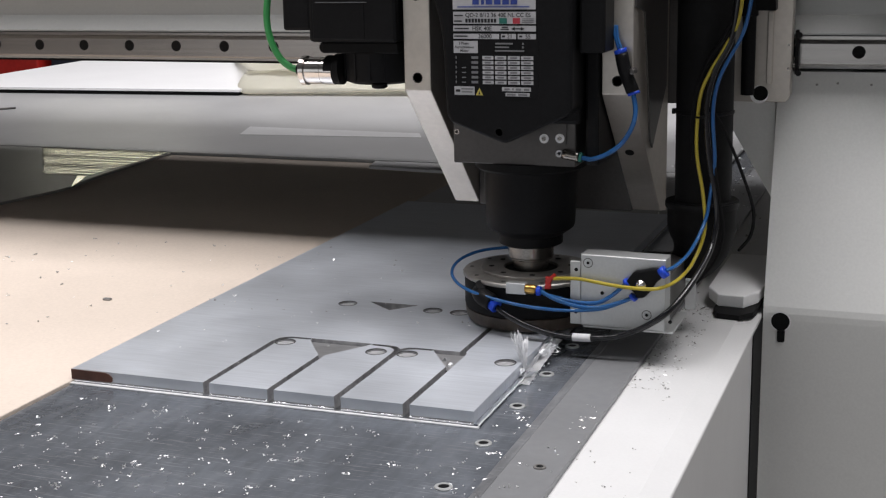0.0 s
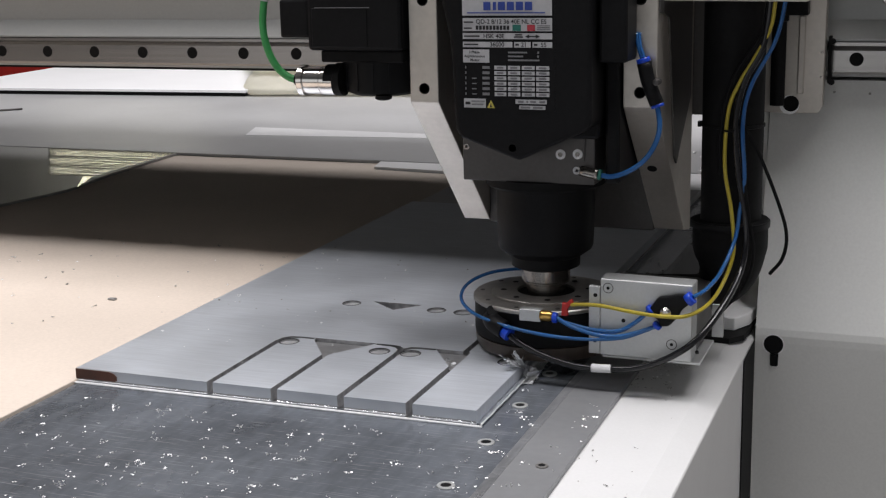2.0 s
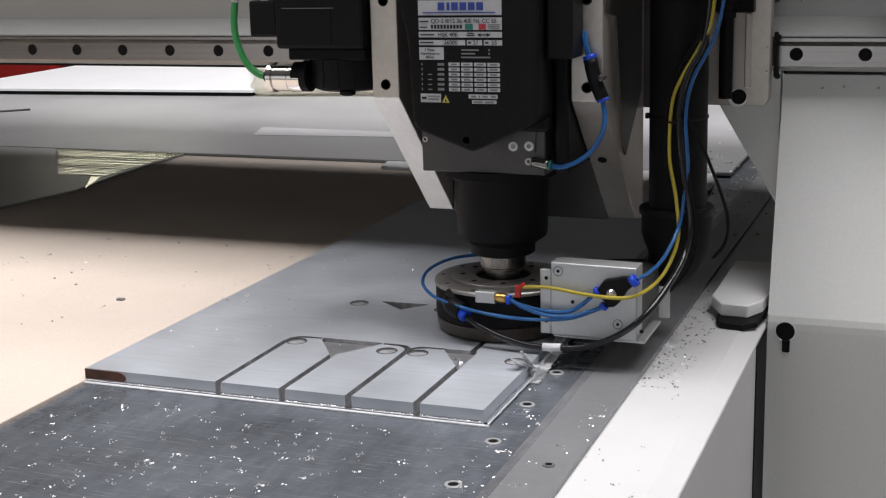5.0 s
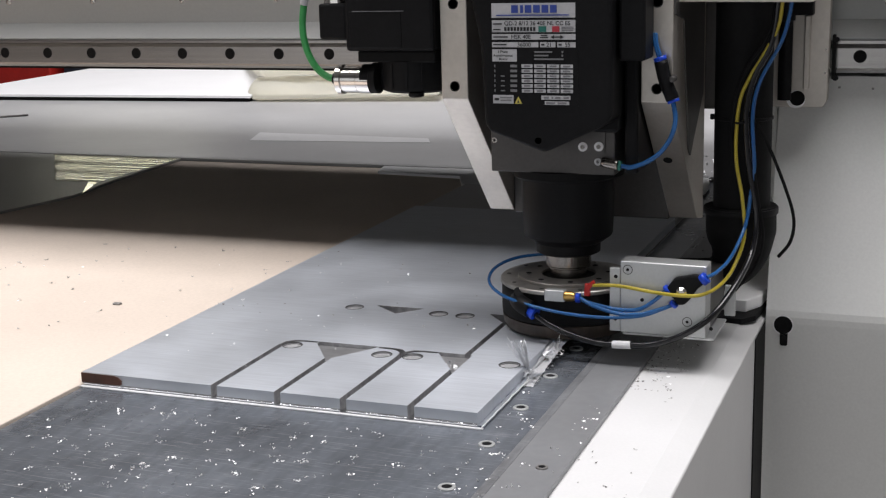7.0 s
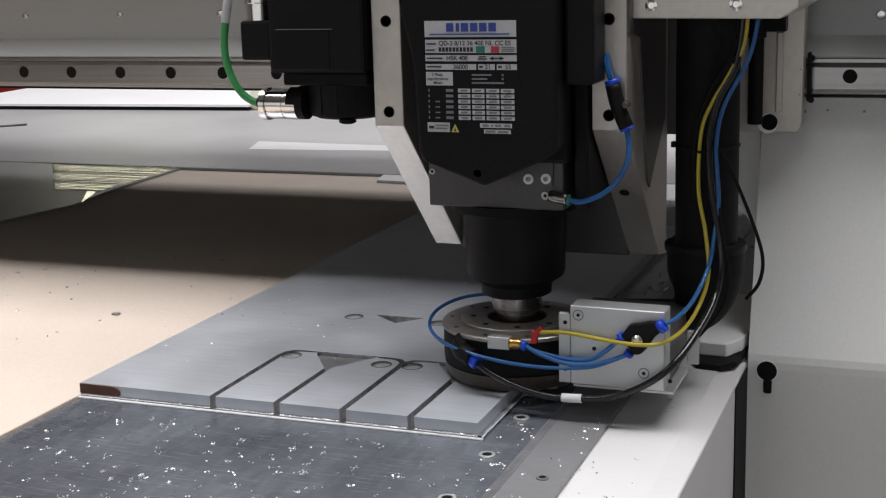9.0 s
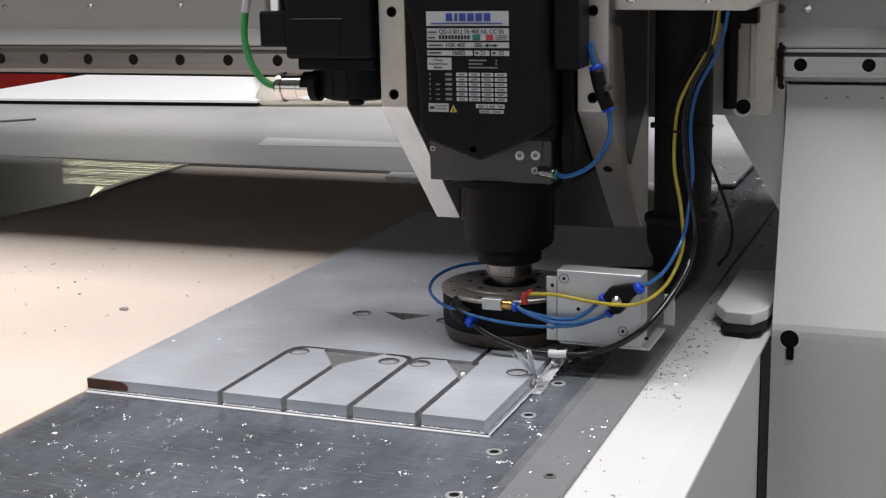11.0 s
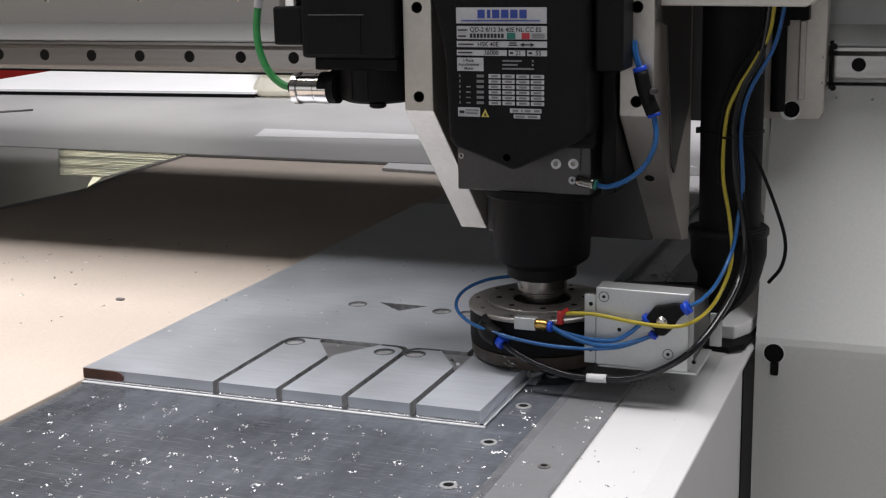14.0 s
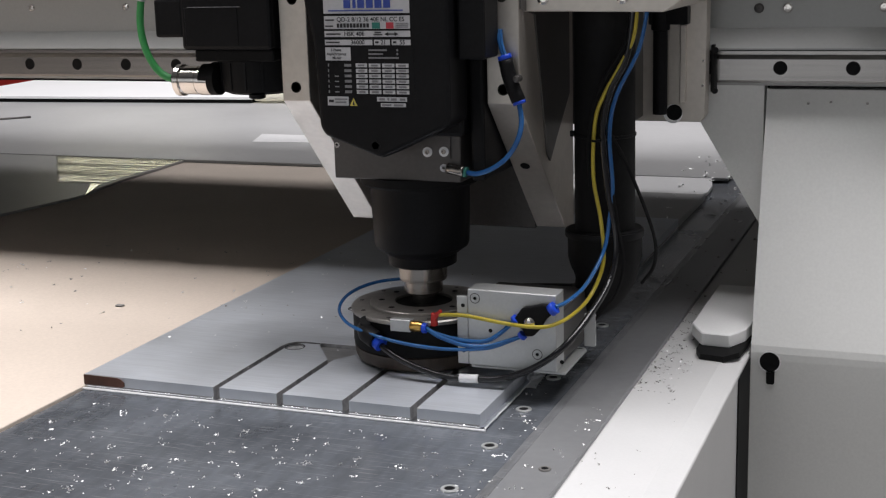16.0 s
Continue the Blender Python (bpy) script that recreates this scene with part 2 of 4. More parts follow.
def tube(bm, pts, r, n=10, k=8, radii=None):
    t = bmesh.new()
    line = glide(pts, k)
    up = Vector((0.13, 0.97, 0.2))
    rings = []
    for i, q in enumerate(line):
        d = (line[min(i + 1, len(line) - 1)] - line[max(i - 1, 0)]).normalized()
        s = d.cross(up).normalized()
        w = s.cross(d)
        up = w
        rr = radii(i / (len(line) - 1)) if radii else r
        rings.append([t.verts.new(q + rr * (math.cos(2 * math.pi * j / n) * s + math.sin(2 * math.pi * j / n) * w)) for j in range(n)])
    for a, b in zip(rings, rings[1:]):
        for j in range(n):
            t.faces.new((a[j], a[(j + 1) % n], b[(j + 1) % n], b[j])).smooth = True
    t.faces.new(rings[0]), t.faces.new(rings[-1][::-1])
    bmesh.ops.recalc_face_normals(t, faces=t.faces)
    return join(bm, t)


def disc(bm, x, y, z, r, h, axis="y", n=20, bevel=0.0):
    """A short plug whose face looks towards -axis, proud by h of the plane."""
    prof = [(r, h * 0.0), (r, -h + bevel), (max(r - bevel, 1e-5), -h)] if bevel else [(r, 0), (r, -h)]
    return lathe(bm, prof, (x, y, z), axis, n)


BASES = {}


def thing(name, base, label, category, group="", kind=""):
    ob = new(name)
    ob.empty_display_size = 0.02
    ob.location = base
    BASES[ob.name] = Vector(base)
    return tagged(ob, label, category, group, kind)


def part(name, bm, material, parent, label=""):
    """Links a bmesh, built in the place's own metres, as one mesh under a thing or a part."""
    top = parent
    while top.parent:
        top = top.parent
    bm.transform(Matrix.Translation(-BASES[top.name]))
    me = bpy.data.meshes.new(name)
    bm.to_mesh(me)
    bm.free()
    me.materials.append(material)
    ob = new(name, me)
    ob.parent = parent
    return tagged(ob, label)


def solid(name, bm, material, label, category="", kind="", group=""):
    """A thing of one mesh, with its origin at the middle of its foot."""
    lo = Vector([min(v.co[i] for v in bm.verts) for i in range(3)])
    hi = Vector([max(v.co[i] for v in bm.verts) for i in range(3)])
    base = Vector(((lo.x + hi.x) / 2, (lo.y + hi.y) / 2, lo.z))
    bm.transform(Matrix.Translation(-base))
    me = bpy.data.meshes.new(name)
    bm.to_mesh(me)
    bm.free()
    me.materials.append(material)
    ob = new(name, me)
    ob.location = base
    BASES[ob.name] = base
    return tagged(ob, label, category, group, kind)


def B():
    return bmesh.new()


# ---- the hall ----
solid("floor", box(B(), -7, 6, -6, 9, -1.05, -0.95), CONCRETE, "grey concrete workshop floor", "floor", "structure")
solid("ceiling", box(B(), -7, 6, -6, 9, 3.6, 3.7), CEIL, "pale hall ceiling", "ceiling", "structure")
solid("wall_north", box(B(), -7, 6, 9, 9.15, -0.95, 3.6), WALLP, "plain light hall wall", "wall", "structure")
solid("wall_south", box(B(), -7, 6, -6.15, -6, -0.95, 3.6), WALLP, "plain light hall wall", "wall", "structure")
solid("wall_west", box(B(), -7.15, -7, -6, 9, -0.95, 3.6), WALLP, "plain light hall wall", "wall", "structure")
solid("wall_east", box(B(), 6, 6.15, -6, 9, -0.95, 3.6), WALLP, "plain light hall wall", "wall", "structure")

# glowing panes out of view, added so that the foil glitters
pane = mat("glowing_pane", (0.9, 0.85, 0.6), 0.3)
pane.node_tree.nodes["Principled BSDF"].inputs["Emission Color"].default_value = (1.0, 0.97, 0.84, 1)
pane.node_tree.nodes["Principled BSDF"].inputs["Emission Strength"].default_value = 2.7
glint_panes = thing("glint_panes_1", (-6.2, 8.97, 0.98), "unseen warm glowing panes added for the foil to mirror", "window", "", "structure")
for k in range(4):
    part("pane", box(B(), -6.98 + 0.42 * k, -6.60 + 0.42 * k, 8.965, 8.985, 1.02, 1.72), pane, glint_panes)
part("pane_backing", box(B(), -6.995, -5.30, 8.986, 8.999, 0.98, 1.76), WALLP, glint_panes)

# ---- the machine bed ----
bed = thing("machine_bed", (0.44, 1.4, -0.95), "white painted steel side rail of the router bed, dusted with chips", "machine bed")
part("side_rail", prism(B(), [(0.396, -0.95), (0.396, -0.0205), (0.398, -0.0195), (0.468, -0.0195), (0.4905, -0.0255), (0.4915, -0.027), (0.4915, -0.95)],
                        "y", -0.95, 4.0), WHITE, bed)
part("under_frame", box(B(), -2.45, 0.395, -0.93, 3.98, -0.5, -0.05), GREY, bed, "grey welded under frame")
for lx in (-2.3, 0.2):
    for ly in (-0.7, 3.6):
        part("leg", box(B(), lx, lx + 0.14, ly, ly + 0.14, -0.95, -0.5, 0.004), GREY, bed)

table = solid("table_plate", box(B(), -0.1565, 0.342, -0.94, 3.98, -0.048, -0.0152, 0.0006, 1), TABLE,
              "dark blue-grey scratched steel table plate with chips", "table plate")
strip = thing("edge_strip", (0.369, 1.5, -0.048), "smooth grey sheet strip with a taped border beside the table plate", "edge strip")
part("strip_sheet", box(B(), 0.3425, 0.3962, -0.94, 3.98, -0.048, -0.0150, 0.0003, 1), STRIP, strip)
part("tape_border", box(B(), 0.3385, 0.3475, -0.93, 3.97, -0.0152, -0.0146, 0.0002, 1), TAPE, strip, "worn grey tape over the joint")
solid("spoil_board", box(B(), -2.44, -0.158, -0.94, 3.97, -0.048, -0.0118, 0.0008, 1), BOARD, "pale tan fibre spoil board on the bed", "spoil board")


def table_insert(x, y, r=0.0080, metal=BOXALU):
    ob = thing("threaded_insert", (x, y, -0.0152), "round steel threaded insert set in the dark table plate", "threaded insert", "table inserts")
    part("collar", lathe(B(), [(r * 0.56, 0.0004), (r * 0.60, 0.0016), (r * 0.94, 0.0016), (r, 0.0010), (r, -0.004)], (x, y, -0.0152), "z", 24), metal, ob)
    part("socket", lathe(B(), [(r * 0.58, 0.0012), (r * 0.58, -0.003)], (x, y, -0.0152), "z", 16), BLACK, ob)
    return ob


for yy in (-0.144, -0.0397, 0.0642, 0.168, 0.272, 0.376):
    table_insert(0.3117, yy)
table_insert(0.376, -0.078, 0.0056, CHIPD)


# ---- the workpiece: aluminium sheet with parts being cut from it ----
def round_hole(x, y, r, n=28):
    return [(x + r * math.cos(2 * math.pi * i / n), y + r * math.sin(2 * math.pi * i / n)) for i in range(n)]


def bool_cut(bm, cutters):
    """bm less each cutter, as a fresh mesh."""
    me = bpy.data.meshes.new("blank")
    bm.to_mesh(me)
    bm.free()
    ob = new("blank", me)
    extra = []
    for c in cutters:
        cm = bpy.data.meshes.new("cutter")
        c.to_mesh(cm)
        c.free()
        co = new("cutter", cm)
        m = ob.modifiers.new("cut", "BOOLEAN")
        m.operation, m.object, m.solver = "DIFFERENCE", co, "EXACT"
        extra.append(co)
    dg = bpy.context.evaluated_depsgraph_get()
    dg.update()
    res = bpy.data.meshes.new_from_object(ob.evaluated_get(dg))
    out = B()
    out.from_mesh(res)
    for o in [ob] + extra:
        bpy.data.objects.remove(o)
    return out


TH = 0.0132
SX = [-0.0012, 0.0717, 0.1448, 0.2171]     # slots, their left walls
SW = 0.0070


def head_channel(x0, mirror, y1):
    """The milled channel round the head of one part."""
    w = 0.0729

    def X(u):
        return x0 + (w + SW - u if mirror else u)
    return [(X(0.0), y1 - 0.0225), (X(0.0025), y1 - 0.010), (X(0.010), y1 - 0.002), (X(0.020), y1),
            (X(0.039), y1), (X(0.039), y1 - 0.005), (X(0.020), y1 - 0.006), (X(0.013), y1 - 0.009), (X(0.0085), y1 - 0.014), (X(SW), y1 - 0.0225)]


cut_sets = []
c1, c2 = B(), B()
for x0 in SX:
    prism(c1, [(x0, -0.02), (x0 + SW, -0.02), (x0 + SW, 0.118 if x0 in (SX[1], SX[3]) else 0.15), (x0, 0.118 if x0 in (SX[1], SX[3]) else 0.15)], "z", -TH - 0.001, 0.01)
cut_sets.append(c1)
for x0, mir in ((SX[0], False), (SX[1], True), (SX[2], False)):
    t = B()
    prism(t, head_channel(x0, mir, 0.172), "z", -TH - 0.001, 0.011)
    cut_sets.append(t)
# sloped recesses between the heads of two mirrored parts
for xa in (0.0735,):
    t = B()
    prism(t, [(xa - 0.0355, 0.172), (xa + 0.0385, 0.172), (xa + 0.0355, 0.1655), (xa + 0.004, 0.117), (xa - 0.0015, 0.117), (xa - 0.0335, 0.164)], "z", -TH - 0.001, 0.0123)
    cut_sets.append(t)
t = B()
prism(t, [(0.183, 0.1715), (0.222, 0.1715), (0.2235, 0.1655), (0.2238, 0.117), (0.218, 0.117), (0.1885, 0.163)], "z", -TH - 0.001, 0.0127)
cut_sets.append(t)
# second row: triangles, channel beside the part now being cut
t = B()
prism(t, [(0.0385, 0.3345), (0.1026, 0.3345), (0.0765, 0.3045)], "z", -TH - 0.001, 0.0131)
prism(t, [(0.1874, 0.3335), (0.236, 0.334), (0.2136, 0.3025)], "z", -TH - 0.001, 0.0132)
cut_sets.append(t)
t = B()
prism(t, [(0.2140, 0.163), (0.2140, 0.31), (0.2205, 0.31), (0.2205, 0.163)], "z", -TH - 0.001, 0.0133)
cut_sets.append(t)
t = B()
for hx, hy in ((0.0153, 0.1508), (0.1268, 0.1462), (0.1622, 0.1482), (0.2723, 0.1497), (0.0157, 0.3187), (0.1275, 0.3177), (0.1615, 0.3176)):
    prism(t, round_hole(hx, hy, 0.0108), "z", -TH - 0.001, 0.0136)
cut_sets.append(t)

work = thing("workpiece_sheet", (0.065, 0.47, -TH), "milled aluminium sheet with slots, holes and finger-shaped parts being cut", "metal sheet")
plate_bm = box(B(), -0.1585, 0.2890, -0.0005, 0.953, -TH, 0.0)
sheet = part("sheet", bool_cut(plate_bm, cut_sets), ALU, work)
sheet.data.materials.append(SHADED_WALL)
# upright faces of slots and channels take the shade-darkened colour
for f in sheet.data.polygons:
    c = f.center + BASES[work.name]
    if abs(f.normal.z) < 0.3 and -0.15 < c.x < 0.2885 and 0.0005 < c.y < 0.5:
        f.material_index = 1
part("skin", prism(B(), [(-0.164, -0.0075), (0.2955, -0.0062), (0.2955, -0.0021), (-0.166, -0.0021)], "z", -0.0149, -0.0137), ALU_SKIN, work,
     "bright thin skin left along the cut edge")
part("skin_below", box(B(), -0.158, 0.2885, 0.0005, 0.950, -0.0149, -TH - 0.0001), FLOOR_CUT, work)
part("stained_corner", prism(B(), [(-0.1592, -TH + 0.0022), (-0.1112, -TH + 0.0024), (-0.1085, -0.0092), (-0.1094, -0.0078), (-0.1086, -0.0060), (-0.1108, -0.0042), (-0.1128, -0.0024), (-0.1180, -0.0010), (-0.1592, -0.0006)], "y", -0.0014, -0.0004), RUST, work, "brown stained corner edge")
part("stained_side", box(B(), -0.1594, -0.1586, 0.0, 0.30, -TH + 0.0008, -0.0004), RUST, work)
for hx, hy in ((0.0153, 0.1508), (0.1268, 0.1462), (0.1622, 0.1482), (0.2723, 0.1497), (0.0157, 0.3187), (0.1275, 0.3177), (0.1615, 0.3176)):
    # dark ring above pale wall: dark flanks and bright middle painted in
    part("bore_shade_ring", lathe(B(), [(0.01075, -0.0004), (0.0103, -0.0004), (0.0103, -0.0022), (0.01075, -0.0022)], (hx, hy, 0), "z", 28, False), SHADED_WALL, work)
    part("bore_gleam", lathe(B(), [(0.01075, -0.0022), (0.0100, -0.0023), (0.0100, -TH), (0.01075, -TH)], (hx, hy, 0), "z", 28, False), ALU_SKIN, work, "lower bore wall, coloured pale for its gleam")
    part("bore_edge", lathe(B(), [(0.0118, 0.0001), (0.0116, 0.0003), (0.0106, 0.0003), (0.0104, -0.0005)], (hx, hy, 0), "z", 28, False), BORE_EDGE, work)
part("recess_floor", prism(B(), [(0.0385, 0.1715), (0.1115, 0.1715), (0.1085, 0.1655), (0.0772, 0.118), (0.0722, 0.118), (0.0405, 0.164)], "z", -TH, -0.0042), RECESS, work, "milled grey bottom of the wedge recess")
part("recess_floor", prism(B(), [(0.1835, 0.1712), (0.2215, 0.1712), (0.2232, 0.118), (0.2184, 0.118), (0.189, 0.1632)], "z", -TH, -0.0042), RECESS, work, "milled grey bottom of the wedge recess")
edges = [-0.158] + [v for x0 in SX for v in (x0, x0 + SW)] + [0.2889]
for xa, xb in zip(edges[::2], edges[1::2]):
    part("lower_lip", box(B(), xa, xb, -0.0020, -0.0006, -TH, -TH + 0.0019, 0.0003, 1), ALU_CUT, work, "thin unmilled lip under the cut face")
    part("lip_groove", box(B(), xa, xb, -0.0010, -0.0006, -TH + 0.0020, -TH + 0.0025), SHADED_WALL, work)


def ragged(x0, x1, y0, y1, n, z, wave, seed):
    """A thin torn foil strip with uneven long edges."""
    rg = random.Random(seed)
    b = B()
    rows = []
    for k in range(n + 1):
        u = k / n
        y = y0 + (y1 - y0) * u
        rows.append([b.verts.new((x0(u) + rg.gauss(0, wave), y, z(u))), b.verts.new(((x0(u) + x1(u)) / 2, y, z(u) + rg.uniform(0, 2 * wave))),
                     b.verts.new((x1(u) + rg.gauss(0, wave), y, z(u) + rg.gauss(0, wave * 0.5)))])
    for ra, rb in zip(rows, rows[1:]):
        for k in range(2):
            b.faces.new((ra[k], ra[k + 1], rb[k + 1], rb[k]))
    bmesh.ops.solidify(b, geom=b.faces[:], thickness=0.0003)
    return b


part("side_lip", ragged(lambda u: 0.2894, lambda u: 0.2945, 0.0, 0.40, 60, lambda u: -0.0128 + 0.002 * u, 0.00035, 3), ALU, work, "rough lip along the milled side")
part("edge_burr", tube(B(), [(0.2946 + 0.00022 * math.sin(k * 2.1), -0.004 + 0.0085 * k, -0.0126 + 0.0002 * math.sin(k * 1.3)) for k in range(21)], 0.0009, 6, 3), ALU_SKIN, work, "bright burr along the side")
part("torn_rim", ragged(lambda u: 0.2895 + 0.0035 * u, lambda u: 0.3035 + 0.006 * u, 0.128, 0.36, 34, lambda u: -0.0142 + 0.0135 * min(1.0, u * 2.2) ** 1.3, 0.0005, 8), ALU_SKIN, work, "torn bright rim strip curling off the side")

# ---- things lying further back on the bed ----
solid("rear_sheet", box(B(), -2.42, 0.3, 1.374, 3.95, -0.0115, -0.0055, 0.001, 1), SHEET, "large glossy grey metal sheet lying on the bed", "metal sheet")
solid("offcut_sheet", box(B(), -0.1560, 0.2890, 0.957, 1.198, -0.0151, -0.0046, 0.0006, 1), SHEET, "grey metal offcut sheet behind the milled sheet", "metal sheet")
solid("white_sheet", prism(B(), [(-0.383, 1.306), (-0.20, 1.286), (-0.165, 1.202), (0.282, 1.202), (0.288, 1.23), (0.284, 1.30), (0.270, 1.37), (-0.397, 1.37)], "z", -0.0117, -0.0062), PAPER,
      "white plastic sheet lying across the bed", "plastic sheet")
solid("side_sheet", prism(B(), [(-2.4, 0.72), (-0.882, 0.735), (-0.845, 0.93), (-0.868, 1.10), (-0.88, 1.37), (-2.4, 1.37)], "z", -0.0113, -0.0065), MIRROR,
      "dark reflecting metal sheet with a curled edge", "metal sheet")
foil = B()
n, ridge = 42, []
for i in range(2 * n + 1):
    a = i / (2 * n)
    y, xl = 1.065 + 0.307 * a, -0.985 - 0.23 * a
    z = -0.0064 + ((0.00006 + 0.00075 * abs(math.sin(i * 2.3)) ** 2) if i % 2 else 0.0)
    wob = 0.004 * math.sin(i * 1.7)
    ridge.append((foil.verts.new((xl + wob, y, z)), foil.verts.new((-0.884, y + 0.003 * math.sin(i * 0.9), z))))
for a, b in zip(ridge, ridge[1:]):
    foil.faces.new((a[0], a[1], b[1], b[0]))
tip = foil.verts.new((-0.835, 0.945, -0.0055)), foil.verts.new((-0.905, 1.065, -0.0060))
foil.faces.new((tip[0], ridge[0][1], tip[1]))
solid("ridged_foil", foil, FILM, "glittering pale yellow ridged foil on the dark sheet", "foil")
solid("paper_sheet", prism(B(), [(-2.33, 2.285), (-1.262, 2.375), (-1.40, 3.6), (-2.40, 3.6)], "z", 0.006, 0.0135, 0.0005, 1), PAPER, "large flat white paper sheet lying on a dark board", "paper sheet")
solid("dark_board", prism(B(), [(-2.32, 2.293), (-1.27, 2.383), (-1.42, 3.58), (-2.38, 3.58)], "z", -0.0053, 0.0058), BLACK_SOFT, "thin dark board under the white paper", "board")
wrap = B()


def drape(rows_of_points):
    """A thin sheet through a grid of places."""
    g = [[wrap.verts.new(p) for p in row] for row in rows_of_points]
    for ra, rb in zip(g, g[1:]):
        for k in range(len(ra) - 1):
            wrap.faces.new((ra[k], rb[k], rb[k + 1], ra[k + 1])).smooth = True


# the rolled front lip of the film, and the flap folded back over it
lip, flap = [], []
for i in range(25):
    u = i / 24
    x, h, up = -1.315 + 0.62 * u, 0.036 * (1 - 0.8 * u), 0.014 * u
    yf = 2.365 + 0.10 * u + 0.09 * max(0.0, 1 - u * 7) ** 2
    lip.append([(x - 0.25 * dy + 0.006 * noise.noise((u * 6, dy * 9, 3)), yf + dy, up + 0.014 * z0 + h * z1 + 0.007 * noise.noise((u * 9, dy * 7, 1)) * z1)
                for dy, z0, z1 in ((0.42, 1.3, 0.3), (0.30, 1.2, 0.45), (0.20, 1.0, 0.8), (0.14, 0.8, 1.0), (0.085, 0.5, 0.98), (0.04, 0.3, 0.8), (0.012, 0.1, 0.5), (0.0, -0.1, 0.25), (0.012, -0.3, 0.05), (0.06, -0.36, 0.0))])
    flap.append([(-1.30 + 0.72 * u - 0.50 * w * (1 - 0.4 * u) + 0.008 * noise.noise((u * 7, w * 6, 5)), 2.50 + 0.04 * u + 0.80 * w,
                  0.016 + up * 0.6 + (h + 0.020 * math.sin(3.1 * u + 0.3)) * (1 - w) ** 1.5 + 0.012 * noise.noise((u * 5, w * 4, 7)) * (1 - w) + 0.05 * w * (1 - w)) for w in (0, 0.04, 0.1, 0.18, 0.3, 0.45, 0.6, 0.8, 1.0)])
drape(lip)
drape(flap)
r = bmesh.ops.solidify(wrap, geom=wrap.faces[:], thickness=0.002)
solid("wrapping_film", wrap, CRUMPLE, "crumpled whitish wrapping film beside the paper", "wrapping film")
solid("thin_rod", tube(B(), [(-1.98, 1.76, -0.0025), (-1.86, 1.86, -0.0025), (-1.745, 1.965, -0.0025)], 0.003, 8, 3), ANOD, "thin dark rod lying on the grey sheet", "rod")
solid("pale_sheet_strip", prism(B(), [(-0.862, 1.645), (-0.42, 1.69), (-0.45, 1.755), (-0.905, 1.775)], "z", -0.0053, -0.0046), STRIP2, "thin pale strip on the grey sheet", "plastic strip")
crate = thing("storage_crate", (-3.9, 4.75, -0.95), "red plastic crate standing behind the machine", "crate")
part("crate_body", box(B(), -4.6, -3.58, 4.5, 5.1, -0.95, -0.02, 0.01), RED, crate)
part("crate_rim", box(B(), -4.63, -3.55, 4.47, 5.13, -0.02, 0.0, 0.006), RED, crate)
cab = thing("dark_cabinet", (-3.1, 4.8, -0.95), "dark blue cabinet standing behind the machine", "cabinet")
part("cabinet_body", box(B(), -3.54, -2.5, 4.55, 5.15, -0.95, -0.03, 0.01), NAVY, cab)
part("cabinet_top", box(B(), -3.55, -2.49, 4.53, 5.17, -0.03, -0.01, 0.005), NAVY, cab)


# ---- the gantry ----
gantry = thing("gantry", (0.44, 0.85, -0.95), "light grey painted router gantry with a steel rail along its beam", "gantry")
part("beam", prism(B(), [(0.605, 0.64), (0.605, 0.3330), (0.602, 0.3310), (0.5765, 0.3125), (0.5765, 0.3105), (0.612, 0.3095), (0.612, 0.2665), (1.56, 0.2665), (1.56, 0.64)],
                   "x", -2.75, 1.15), BEAM, gantry)
# overhang out of view, added to keep ceiling light off the gantry front
part("shade_cover", box(B(), -2.75, 0.575, 0.52, 0.66, 0.60, 0.66, 0.004), BEAM, gantry, "unseen grey cover added to overhang and shade the gantry")
# added block out of view; its front edge sets the shadow on the post
part("end_cap", box(B(), 0.58, 1.15, 0.511, 0.66, 0.425, 0.66, 0.006), GREY, gantry, "unseen grey block added to shade the top of the post")
# black sheet, unseen, added to deepen shade and reflections under the beam
part("under_shade", box(B(), -2.48, 0.49, 0.64, 1.55, 0.2605, 0.2664), BLACK_SOFT, gantry, "unseen black sheet added to darken the space below the beam")
rail = part("linear_rail", prism(B(), [(0.612, 0.2715), (0.5925, 0.2715), (0.5897, 0.2745), (0.5897, 0.2985), (0.5925, 0.3015), (0.595, 0.3035), (0.595, 0.3075), (0.612, 0.3075)],
                                 "x", -2.7, 1.1), RAIL, gantry, "ground steel linear rail")
for k in range(-24, 19):
    x = -0.3701 + 0.07963 * k
    b = B()
    lathe(b, [(0.0079, 0.001), (0.0079, -0.0003), (0.0066, -0.0003), (0.0060, -0.0001)], (x, 0.5897, 0.2888), "y", 18)
    part("rail_bolt_hole", b, BLACK_SOFT, rail)
for k in range(-14, 5):
    x = -0.3735 + 0.1555 * k
    s = part("panel_screw", lathe(B(), [(0.0048, 0.0), (0.0048, -0.0012), (0.0036, -0.0026), (0.0017, -0.0028), (0.0015, -0.0012)], (x, 0.605, 0.3655), "y", 16), CHROME, gantry)
for x, metal in ((0.4785, ANOD), (0.5105, CHROME), (0.6150, CHROME)):
    part("panel_screw", lathe(B(), [(0.0056, 0.0), (0.0056, -0.0012), (0.0040, -0.0028), (0.0018, -0.0030), (0.0016, -0.0012)], (x, 0.605, 0.3555), "y", 16), metal, gantry)
for k in range(8):
    part("sticker_line", box(B(), -0.335 + 0.0065 * k, -0.335 + 0.0065 * k + (0.0052 if k != 2 else 0.002), 0.6046, 0.6051, 0.4025, 0.4065), INK, gantry)


